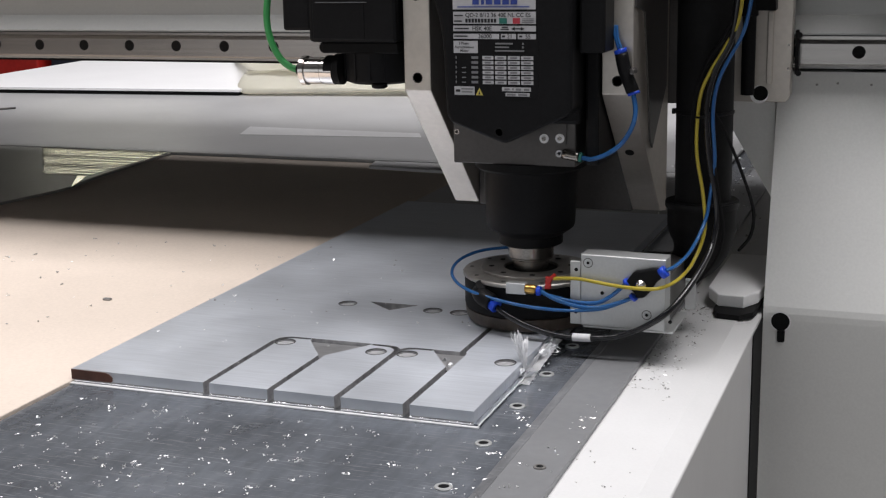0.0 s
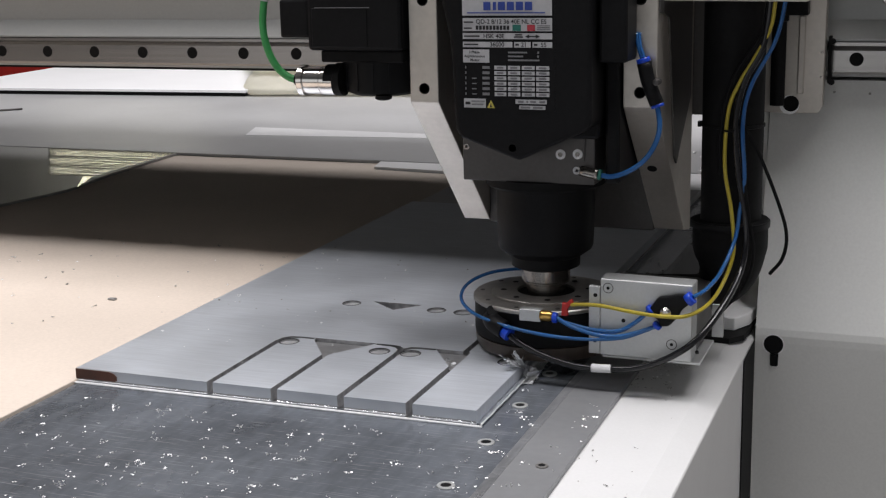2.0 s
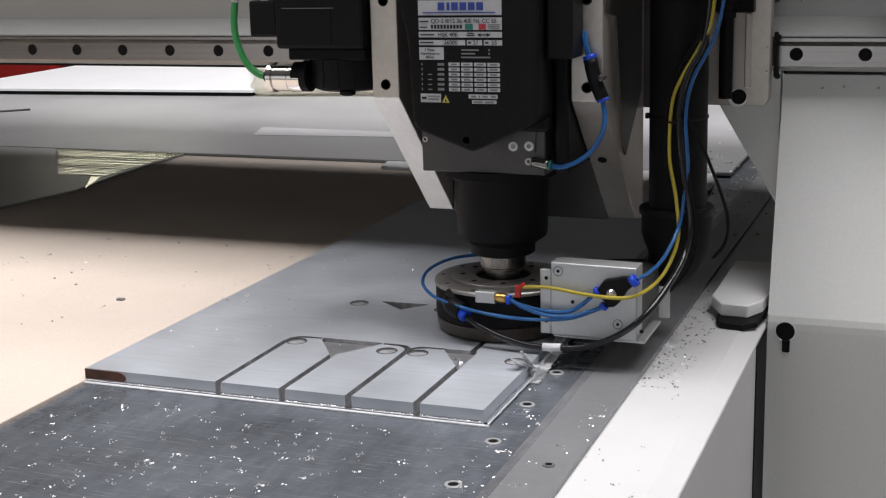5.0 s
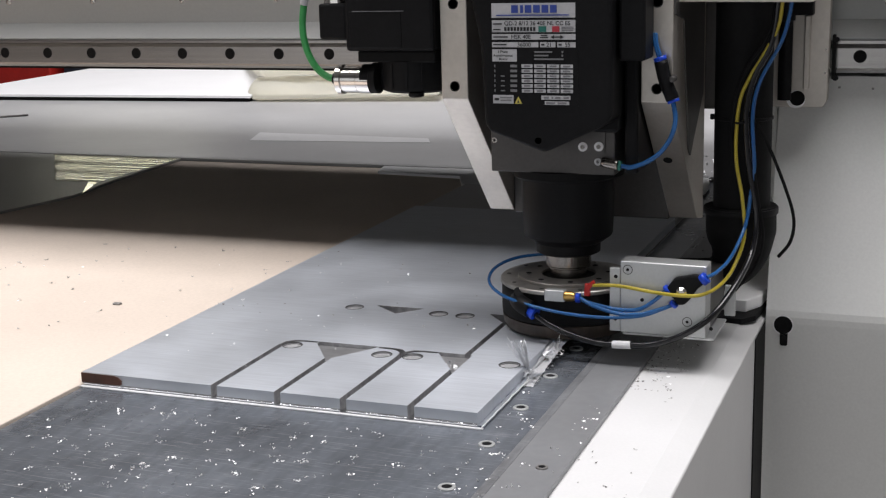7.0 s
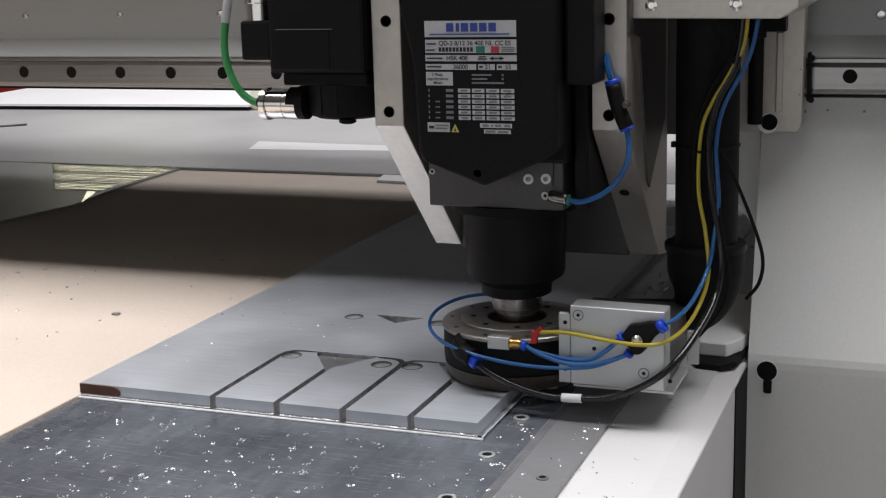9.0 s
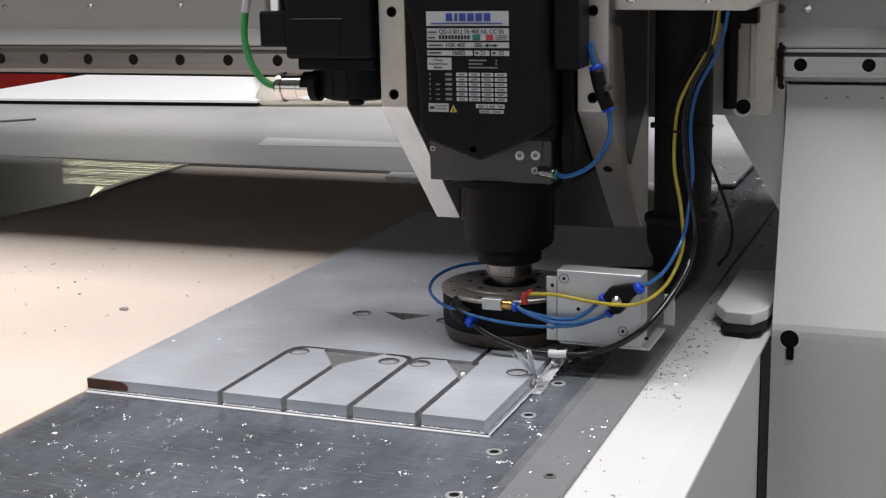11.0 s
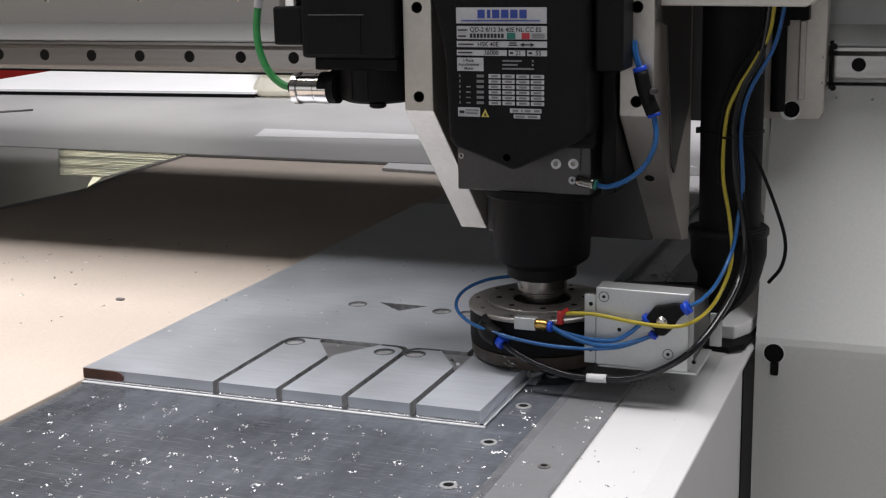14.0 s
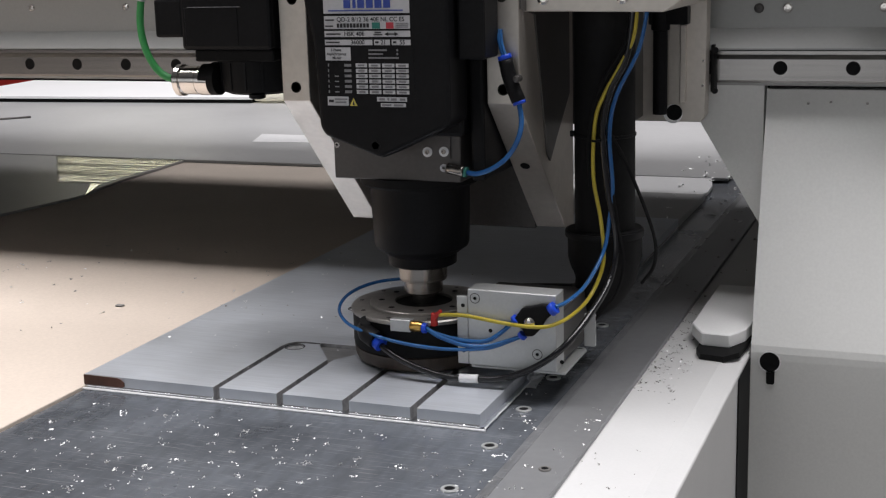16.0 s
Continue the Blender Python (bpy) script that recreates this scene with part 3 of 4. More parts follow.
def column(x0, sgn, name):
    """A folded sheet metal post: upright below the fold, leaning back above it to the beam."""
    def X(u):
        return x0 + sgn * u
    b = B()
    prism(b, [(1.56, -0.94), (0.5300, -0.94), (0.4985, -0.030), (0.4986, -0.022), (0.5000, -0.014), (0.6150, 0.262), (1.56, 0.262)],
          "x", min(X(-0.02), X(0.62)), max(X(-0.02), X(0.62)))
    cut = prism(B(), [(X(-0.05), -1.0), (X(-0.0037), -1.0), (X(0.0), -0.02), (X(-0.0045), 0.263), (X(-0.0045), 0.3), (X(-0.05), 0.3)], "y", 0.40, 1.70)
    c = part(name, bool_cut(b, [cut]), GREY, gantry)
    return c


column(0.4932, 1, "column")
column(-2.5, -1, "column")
# black strip put in for the shadow between rail and post
part("shadow_gap", box(B(), 0.4919, 0.4930, 0.4150, 0.4982, -0.94, -0.0285, 0.0006, 1), BLACK_SOFT, gantry, "black strip standing for the shadowed gap beside the post")
part("keyhole_rim", lathe(B(), [(0.0126, 0.0), (0.0126, -0.0003), (0.0113, -0.0003), (0.0111, 0.0)], (0.5141, 0.4984, -0.0322), "y", 28, False), ALU_SKIN, gantry, "bright rim set slightly to the lower left")
key = B()
prism(key, round_hole(0.5145, -0.0318, 0.0114) , "y", 0.4982, 0.506)
prism(key, [(0.5105, -0.0405), (0.5200, -0.0405), (0.5198, -0.057), (0.5185, -0.0585), (0.5124, -0.0585), (0.5108, -0.0570)], "y", 0.4981, 0.506)
part("keyhole_slot", key, BLACK_SOFT, gantry, "dark keyhole-shaped slot")
part("gusset", prism(B(), [(0.385, 0.266), (0.4853, 0.266), (0.4853, 0.098), (0.4810, 0.1050), (0.4100, 0.2240)], "y", 0.6155, 0.640), GREY, gantry, "grey gusset plate in shade")
for sx, sz in ((0.56, 0.248), (0.60, 0.247), (0.535, 0.246), (0.63, 0.252)):
    part("stuck_chip", box(B(), sx, sx + 0.0025, 0.6035, 0.6095, sz, sz + 0.0018), CHIPD, gantry)
stop = B()
prism(stop, [(0.4235, 0.513), (0.4405, 0.478), (0.4725, 0.475), (0.4865, 0.505), (0.4905, 0.56), (0.4905, 0.70), (0.4235, 0.70)], "z", -0.0127, 0.0025, 0.0012, 1)
part("bumper_block", stop, BUMPER, gantry, "white chamfered bumper block")
# black rubber foot, drawn larger to take in the shadow below the block
part("bumper_foot_and_shade", prism(B(), [(0.4375, 0.465), (0.4445, 0.446), (0.4715, 0.442), (0.4855, 0.462), (0.4885, 0.50), (0.4885, 0.69), (0.4375, 0.69)], "z", -0.0192, -0.0128), BLACK_SOFT, gantry)
GANTRY = [gantry]


# ---- the X carriage ----
carriage = thing("x_carriage", (0.3, 0.5, 0.23), "ground metal carriage plates riding on the gantry rail", "carriage")
part("back_plate", box(B(), 0.10, 0.438, 0.478, 0.572, 0.235, 0.555, 0.002, 1), ANOD, carriage)
part("side_block", prism(B(), [(0.405, 0.2306), (0.5045, 0.2306), (0.5094, 0.2385), (0.5114, 0.555), (0.405, 0.555)], "y", 0.55, 0.574, 0.0008, 1), WARM, carriage)
part("block_hole", disc(B(), 0.4745, 0.55, 0.2412, 0.0092, 0.0006), BLACK_SOFT, carriage)
# pale disc set off centre: the bright crescent at the hole's lower left
part("block_hole_glint", lathe(B(), [(0.0110, 0.0), (0.0110, -0.0004), (0.0092, -0.0004)], (0.4730, 0.55, 0.2396), "y", 24), ALU_SKIN, carriage)
part("shock_rod", lathe(B(), [(0.0082, 0.2405), (0.0082, 0.335), (0.0105, 0.336), (0.0105, 0.52)], (0.4605, 0.537, 0), "z", 20), BLACK, carriage)
part("guide_bar", box(B(), 0.4815, 0.4885, 0.542, 0.5495, 0.253, 0.341, 0.001, 1), WARM, carriage)
part("guide_top", box(B(), 0.448, 0.492, 0.53, 0.5495, 0.342, 0.362, 0.001, 1), BLACK, carriage)
for zz in (0.272, 0.300):
    part("block_screw", disc(B(), 0.5065, 0.55, zz, 0.0015, 0.0006, n=12), STEEL, carriage)
part("rail_wiper", box(B(), 0.5115, 0.5155, 0.572, 0.594, 0.2625, 0.3165, 0.0008, 1), BLACK_SOFT, carriage)
for zz in (0.264, 0.3105):
    part("wiper_screw", disc(B(), 0.5165, 0.574, zz, 0.0035, 0.003, n=12), BLACK, carriage)
tray = thing("cable_tray", (0.43, 0.38, 0.37), "light grey sheet metal cable tray over the suction hose", "cable tray")
part("tray_pan", prism(B(), [(0.3645, 0.3697), (0.5135, 0.3680), (0.5300, 0.3785), (0.5300, 0.42), (0.3645, 0.42)], "y", 0.30, 0.52, 0.001, 1), WARM, tray)
part("tray_arm", box(B(), 0.3255, 0.355, 0.305, 0.40, 0.3705, 0.42, 0.001, 1), WARM, tray)
for bx in (0.3945, 0.4735):
    part("tray_bolt", lathe(B(), [(0.0058, 0.0), (0.0058, -0.002), (0.0034, -0.0025), (0.003, -0.001)], (bx, 0.30, 0.3815), "y", 20), CHROME, tray)

# ---- the Z slide with its two bracket cheeks ----
zslide = thing("z_slide", (0.245, 0.45, 0.105), "tall Z slide with two pale tapering bracket cheeks", "machine slide")


def cheek(x0, x1):
    prof = [(0.281, 0.555), (0.281, 0.2675), (0.4415, 0.1105), (0.476, 0.1045), (0.476, 0.555)]
    c = part("bracket_cheek", prism(B(), prof, "x", x0, x1, 0.0008, 1), WARM, zslide, "pale ground bracket cheek")
    xm = (x0 + x1) / 2
    for zz in (0.2815, 0.3725, 0.46):
        part("bolt_hole", lathe(B(), [(0.0058, 0.0), (0.0058, -0.0004), (0.0048, -0.0004), (0.0046, 0.0002)], (xm, 0.281, zz), "y", 18), BLACK_SOFT, c)
    return c


cheek(0.1136, 0.1455)
rc = cheek(0.3412, 0.375)
m = B()
lathe(m, [(0.0052, 0.0), (0.0052, -0.0006)], (0, 0, 0), "z", 18)
m.transform(Matrix.Translation((0.3555, 0.3565, 0.1929)) @ Matrix.Rotation(radians(135.7), 4, "X"))
part("bolt_hole", m, BLACK_SOFT, rc)
part("slide_back", box(B(), 0.1457, 0.341, 0.440, 0.476, 0.108, 0.555, 0.0015, 1), ANOD, zslide)
part("cover_strip", prism(B(), [(0.282, 0.555), (0.284, 0.36), (0.330, 0.352), (0.368, 0.205), (0.379, 0.196), (0.40, 0.215), (0.455, 0.26), (0.455, 0.555)], "x", 0.3751, 0.3772), ANOD, zslide, "dark brown cover strip")

# ---- the spindle ----
spindle = thing("spindle", (0.2466, 0.33, 0.06), "black milling spindle with a printed white rating plate", "spindle")
CY = 0.2194
part("body", box(B(), 0.1785, 0.3215, 0.262, 0.395, 0.236, 0.70, 0.004), BLACK, spindle)
cov = [(0.1650, 0.70), (0.1650, 0.42), (0.1705, 0.385), (0.1798, 0.343), (0.1822, 0.325), (0.1852, 0.249), (0.1905, 0.2405), (0.2490, 0.2196), (0.2535, 0.2201),
       (0.3170, 0.2492), (0.3228, 0.2535), (0.3243, 0.262), (0.3243, 0.70)]
part("front_cover", prism(B(), cov, "y", CY, 0.272, 0.0045, 3), BLACK, spindle, "black moulded front cover")
part("cover_screw_hole", lathe(B(), [(0.0056, 0.0), (0.0056, -0.0003), (0.0042, -0.0003), (0.0036, 0.0001)], (0.2452, CY, 0.2318), "y", 18), BLACK_SOFT, spindle)
part("side_pillar", box(B(), 0.3246, 0.3392, 0.275, 0.388, 0.19, 0.70, 0.003), BLACK, spindle)
part("rear_body", prism(B(), [(0.27, 0.70), (0.27, 0.32), (0.345, 0.30), (0.365, 0.20), (0.39, 0.19), (0.43, 0.19), (0.43, 0.70)], "x", 0.3395, 0.3409, 0.0003, 1), BLACK_SOFT, spindle)
part("terminal_box", box(B(), 0.3275, 0.3550, 0.236, 0.2795, 0.3145, 0.70, 0.003), BLACK, spindle)
part("flange_plate", box(B(), 0.1747, 0.315, 0.2713, 0.392, 0.1885, 0.2405, 0.001, 1), ANOD, spindle, "dark grey metal flange plate")
fl = part("corner_plate", prism(B(), [(0.271, 0.213), (0.3045, 0.213), (0.3060, 0.2485), (0.2945, 0.2405), (0.2715, 0.2285)], "y", 0.2690, 0.2713), ANOD, spindle, "small dark steel corner plate")
for sx, sz in ((0.2805, 0.2192), (0.2983, 0.2200)):
    part("washer", lathe(B(), [(0.0051, 0.0), (0.0051, -0.0012), (0.0024, -0.0012)], (sx, 0.2690, sz), "y", 22), PAPER, fl)
    part("screw_head", lathe(B(), [(0.0024, 0.0), (0.0024, -0.0020), (0.0012, -0.0020), (0.0011, -0.0008)], (sx, 0.2685, sz), "y", 14), STEEL, fl)
part("banjo_screw", lathe(B(), [(0.0040, 0.0), (0.0040, -0.0014), (0.0018, -0.0014), (0.0016, 0.0)], (0.2968, 0.2713, 0.2030), "y", 18), LABEL, spindle)
part("hex_fitting", tube(B(), [(0.302, 0.268, 0.2035), (0.312, 0.267, 0.2018), (0.3205, 0.266, 0.2007)], 0.0056, 8, 2), STEEL, spindle, "nickel push-in fitting")
part("fitting_end", tube(B(), [(0.3206, 0.266, 0.2007), (0.3235, 0.266, 0.2003)], 0.0052, 12, 2), INKGREEN, spindle)
part("cover_bolt", lathe(B(), [(0.003, 0.0), (0.003, -0.0012), (0.0016, -0.0012), (0.0012, 0.0)], (0.1790, 0.2713, 0.2235), "y", 14), CHROME, spindle)
part("seal_ring", lathe(B(), [(0.064, 0.1885), (0.064, 0.180), (0.060, 0.177), (0.050, 0.177)], (0.2466, 0.33, 0), "z", 48), BLACK_SOFT, spindle)
part("nose", lathe(B(), [(0.0532, 0.178), (0.0528, 0.150), (0.0510, 0.112), (0.0495, 0.1085), (0.0400, 0.1015), (0.0372, 0.100), (0.0368, 0.0895), (0.033, 0.0875)], (0.2466, 0.33, 0), "z", 56),
     BLACK, spindle, "black turned spindle nose")
part("collar", lathe(B(), [(0.0262, 0.092), (0.0262, 0.0735), (0.0256, 0.0725), (0.0256, 0.0712), (0.019, 0.0708), (0.019, 0.0690)], (0.2466, 0.33, 0), "z", 48), STEEL, spindle, "bright steel tool collar")
part("tool_holder", lathe(B(), [(0.0212, 0.0692), (0.0212, 0.058), (0.015, 0.055), (0.012, 0.03), (0.004, 0.028), (0.004, -0.012)], (0.2466, 0.33, 0), "z", 36), STEEL, spindle)


# rating plate: printed fields on the front cover
def lab(px, py):
    return 0.1955 + (px - 685 - (py - 10) * 0.030) * 0.000566, 0.375 - (py - 10) * 0.000530


def field(px0, py0, px1, py1, material, lift=0.0, name="printed_field", parent=None):
    (xa, za), (xb, zb) = lab(px0, py0), lab(px1, py1)
    return part(name, box(B(), xa, xb, CY - 0.0004 - lift, CY - lift + 0.0002, zb, za), material, parent or plate)


plate = part("rating_plate", box(B(), lab(682, 6)[0], lab(850, 6)[0], CY - 0.0002, CY + 0.0003, lab(680, 212)[1], lab(680, 4)[1]), BLACK, spindle, "printed black and white rating plate")


def print_text(words, px, py, high, material=INK):
    cu = bpy.data.curves.new("print", "FONT")
    cu.body, cu.size, cu.offset = words, high * 0.000530 * 1.5, 0.00009
    o = new("print", cu)
    dg = bpy.context.evaluated_depsgraph_get()
    me = bpy.data.meshes.new_from_object(o.evaluated_get(dg))
    bpy.data.objects.remove(o)
    b = B()
    b.from_mesh(me)
    x, z = lab(px, py)
    b.transform(Matrix.Translation((x, CY - 0.0010, z)) @ Matrix.Rotation(radians(90), 4, "X"))
    return part("print", b, material, plate)


field(685, 9, 846, 37.5, LABEL)
for k, wide in enumerate((13, 6, 13, 13, 13, 13)):      # maker's mark as plain blocks
    x0 = (724, 741, 750, 766, 782, 798)[k]
    field(x0, 13, x0 + wide, 28, INKBLUE, 0.0006, "mark")
field(695, 31.5, 834, 33.5, INKBLUE, 0.0006, "mark")
field(686.5, 42, 847, 65.5, LABEL)
print_text("QD-2 8/12 36 40E NL CC ES", 711, 52, 7.5)
field(689, 48, 706, 50.5, INK, 0.0006, "bar")
field(689, 59, 704, 61.5, INK, 0.0006, "bar")
for k in range(10):
    field(711 + 6.2 * k, 55.5, 715.5 + 6.2 * k, 63, INK, 0.0006, "bar")
field(777, 54, 792, 65, INKGREEN, 0.0006, "mark")
field(803, 54, 817, 65, INKRED, 0.0006, "mark")
for k in range(3):
    field(821, 55 + 3.4 * k, 843, 56.6 + 3.4 * k, LABELG, 0.0006, "bar")
field(687, 69, 847.5, 80, LABEL)
print_text("HSK 40E", 725, 78.3, 7.5)
field(690, 73.5, 718, 76, INK, 0.0006, "bar")
field(782, 71, 794, 73, INK, 0.0006, "bar"), field(780, 75, 796, 77, INK, 0.0006, "bar")
arrow = B()
(xa, za), (xb, zb) = lab(800, 75), lab(826, 75)
prism(arrow, [(xa, za), (xa + 0.004, za + 0.0019), (xa + 0.004, za + 0.0006), (xb - 0.004, za + 0.0006), (xb - 0.004, za + 0.0019), (xb, za),
              (xb - 0.004, za - 0.0019), (xb - 0.004, za - 0.0006), (xa + 0.004, za - 0.0006), (xa + 0.004, za - 0.0019)], "y", CY - 0.0010, CY)
part("mark", arrow, INK, plate)
field(687.5, 85, 777.5, 95, LABEL)
print_text("36000", 737, 93.5, 7.5)
field(690, 88.5, 716, 91, INK, 0.0006, "bar")
field(780.5, 85, 810, 95, LABEL)
print_text("21", 793, 93.5, 7.5)
field(783, 88, 789, 91.5, INK, 0.0006, "bar")
field(813, 85, 848, 95, LABEL)
print_text("55", 828, 93.5, 7.5)
field(816, 88, 822, 91.5, INK, 0.0006, "bar")
field(688, 99, 736.5, 123, LABEL)
print_text("3 Phase", 699, 106, 4.6), print_text("Asynchronous", 691, 113.3, 4.6), print_text("Motor", 702, 120.5, 4.6)
for k in range(3):
    field(770, 102.5 + 7 * k, (804, 797, 826)[k], 105.5 + 7 * k, LABELG, 0.0002, "bar")
    if k < 2:
        field(822, 102 + 7 * k, 825, 106 + 7 * k, LABELG, 0.0002, "bar")
for rr in range(6):
    y0 = 128.3 + 9.75 * rr
    for a, c in ((745.5, 767), (770, 792), (795, 818), (820.5, 844)):
        f = field(a + 0.3 * rr, y0, c + 0.3 * rr, y0 + 7, LABEL)
        field(a + 0.3 * rr + 5, y0 + 1.8, c + 0.3 * rr - 5, y0 + 5.2, LABELG, 0.0006, "bar")
    field(692.5 + 0.2 * rr, y0 + 1, 694.5 + 0.2 * rr, y0 + 6, LABELG, 0.0002, "bar")
    field(724 + 0.2 * rr, y0 + 1, 737 + 0.2 * rr, y0 + 6, LABELG, 0.0002, "bar")
    if rr > 1:
        field(705 + 0.2 * rr, y0 + 3, 713 + 0.2 * rr, y0 + 5, LABELG, 0.0002, "bar")
field(691, 189.5, 731.5, 206.5, LABEL)
field(694, 195.5, 703, 200.5, INK, 0.0006, "mark"), field(705, 193, 729, 195.5, LABELG, 0.0006, "bar"), field(706, 199, 727, 201.5, LABELG, 0.0006, "bar")
(xa, za) = lab(741, 206.5)
part("mark", prism(B(), [(xa - 0.004, za), (xa + 0.004, za), (xa, za + 0.0078)], "y", CY - 0.0006, CY), INKYEL, plate)
part("mark", prism(B(), [(xa - 0.0011, za + 0.0008), (xa + 0.0011, za + 0.0008), (xa, za + 0.005)], "y", CY - 0.0010, CY), INK, plate)
field(785, 189.5, 841, 197.5, LABEL), field(792, 200.5, 839, 207.5, LABEL)
for a, c in ((790, 800), (805, 808), (812, 822), (828, 838)):
    field(a, 191.5, c, 195.5, LABELG, 0.0006, "bar")
field(795, 202.3, 812, 206, LABELG, 0.0006, "bar"), field(817, 202.3, 834, 206, LABELG, 0.0006, "bar")

# ---- the Z servo motor ----
servo = thing("servo_motor", (0.06, 0.31, 0.27), "black servo motor with a round bottom cap and plated plug", "motor")
part("housing", box(B(), 0.0025, 0.1105, 0.268, 0.365, 0.321, 0.70, 0.004), BLACK, servo)
part("groove_line", box(B(), 0.0125, 0.0755, 0.2672, 0.2682, 0.3655, 0.3662), LABELG, servo)
part("face_plate", box(B(), 0.0085, 0.072, 0.2674, 0.2685, 0.325, 0.3652, 0.0004, 1), BLACK, servo)
part("lower_step", box(B(), 0.0155, 0.1100, 0.272, 0.365, 0.3085, 0.3212, 0.002), BLACK_SOFT, servo)
part("end_cap", lathe(B(), [(0.0445, 0.309), (0.0440, 0.283), (0.0415, 0.2755), (0.034, 0.2725), (0.0, 0.2715)], (0.0705, 0.315, 0), "z", 40), BLACK_SOFT, servo)
for a in (200, 228, 252, 276, 300):
    b = B()
    box(b, -0.0012, 0.0012, -0.0007, 0.0007, 0.278, 0.307)
    b.transform(Matrix.Translation((0.0705 + 0.0445 * math.cos(radians(a)), 0.315 + 0.0445 * math.sin(radians(a)), 0)) @ Matrix.Rotation(radians(a + 90), 4, "Z"))
    part("cap_rib", b, BLACK, servo)
part("drain_plug", lathe(B(), [(0.009, 0.2735), (0.009, 0.270), (0.006, 0.2685)], (0.082, 0.283, 0), "z", 20), BLACK_SOFT, servo)
part("upper_plug", box(B(), -0.0320, 0.0030, 0.272, 0.306, 0.334, 0.3745, 0.003), BLACK, servo)
part("upper_plug_shell", lathe(B(), [(0.0150, 0.3748), (0.0150, 0.392), (0.0165, 0.393), (0.0165, 0.45)], (-0.0165, 0.29, 0), "z", 28), CHROME, servo)
part("plug_elbow", lathe(B(), [(0.016, 0.0012), (0.016, 0.012), (0.0178, 0.013), (0.0178, 0.02)], (0.014, 0.29, 0.2890), "x", 28), BLACK_SOFT, servo)
part("plug_shell", lathe(B(), [(0.0120, -0.0240), (0.0120, -0.022), (0.0172, -0.0215), (0.0172, -0.0155), (0.0148, -0.0150), (0.0148, -0.0125), (0.0155, -0.012),
                               (0.0155, 0.0040), (0.0148, 0.0045), (0.0148, 0.0060), (0.0160, 0.0065), (0.0160, 0.0200)], (0.005, 0.29, 0.2870), "x", 32), CHROME, servo, "nickel plated round plug")
part("cable_gland", lathe(B(), [(0.0055, -0.0295), (0.0066, -0.029), (0.0066, -0.019)], (0.005, 0.29, 0.2875), "x", 20), BLACK, servo)
gcab = thing("green_cable", (-0.045, 0.29, 0.29), "green servo cable bending up from the plug", "cable")
part("sheath", tube(B(), [(-0.0245, 0.29, 0.2878), (-0.0335, 0.29, 0.2905), (-0.0445, 0.29, 0.2985), (-0.0545, 0.29, 0.3135), (-0.0605, 0.29, 0.333), (-0.0615, 0.29, 0.352), (-0.0585, 0.29, 0.374)], 0.0041, 12), GREEN, gcab)
part("sleeve", tube(B(), [(-0.0588, 0.29, 0.3725), (-0.0545, 0.29, 0.392), (-0.047, 0.29, 0.42), (-0.035, 0.29, 0.47)], 0.0047, 12), LABEL, gcab, "white sleeve")

# ---- the pressure foot ----
FX, FY = 0.2475, 0.3275
foot = thing("pressure_foot", (FX, FY, 0.001), "round black suction foot with a worn metal top ring", "suction foot")
part("skirt", lathe(B(), [(0.0680, 0.0012), (0.0734, 0.0022), (0.0760, 0.008), (0.0768, 0.0165), (0.0734, 0.0175)], (FX, FY, 0), "z", 64), BRUSH, foot, "brown skirt ring")
part("drum", lathe(B(), [(0.0724, 0.0172), (0.0766, 0.018), (0.0774, 0.022), (0.0774, 0.0520), (0.0758, 0.0526)], (FX, FY, 0), "z", 64), BLACK_SOFT, foot, "black drum")
part("top_ring", lathe(B(), [(0.0300, 0.0527), (0.0778, 0.0527), (0.0789, 0.0535), (0.0789, 0.0565), (0.0778, 0.0578), (0.0310, 0.0578)], (FX, FY, 0), "z", 72), DISC, foot, "worn grey top ring")
ringm = bool_cut(lathe(B(), [(0.0585, 0.0579), (0.0585, 0.0605), (0.0578, 0.0610), (0.0, 0.0610), (0.0, 0.0579)], (FX, FY, 0), "z", 64),
                 [prism(B(), round_hole(FX, FY, 0.0315, 40), "z", 0.05, 0.07)])
part("inner_ring", ringm, DISC, foot, "bright inner ring")
part("opening", lathe(B(), [(0.0313, 0.0582), (0.0, 0.0580)], (FX, FY, 0), "z", 40), BLACK_SOFT, foot)
for k in range(8):
    a = radians(18 + 45 * k)
    part("ring_screw", lathe(B(), [(0.0034, 0.0613), (0.0030, 0.0616), (0.0, 0.0616)], (FX + 0.046 * math.cos(a), FY + 0.046 * math.sin(a), 0), "z", 14), BLACK_SOFT, foot)
for k in range(10):
    a = radians(8 + 36 * k)
    part("rim_screw", lathe(B(), [(0.0026, 0.0580), (0.0024, 0.0584), (0.0, 0.0584)], (FX + 0.070 * math.cos(a), FY + 0.070 * math.sin(a), 0), "z", 12), ANOD, foot)
part("flange", box(B(), 0.3158, 0.3276, 0.247, 0.253, 0.0192, 0.0900, 0.0006, 1), BOXALU, foot)
bx = part("bracket_box", prism(B(), [(0.3280, 0.0190), (0.4205, 0.0190), (0.4205, 0.0975), (0.3280, 0.0985)], "y", 0.246, 0.273, 0.0008, 1), BOXALU, foot, "satin aluminium bracket box")
part("bracket_rear", box(B(), 0.318, 0.4195, 0.2735, 0.372, 0.020, 0.0745, 0.001, 1), ANOD, foot)
part("base_flange", box(B(), 0.330, 0.4290, 0.2475, 0.3300, 0.0160, 0.0187, 0.0006, 1), BOXALU, foot, "flat base flange under the bracket box")
part("rear_tab", box(B(), 0.4265, 0.4385, 0.328, 0.3325, 0.0225, 0.0575, 0.0006, 1), BOXALU, foot)
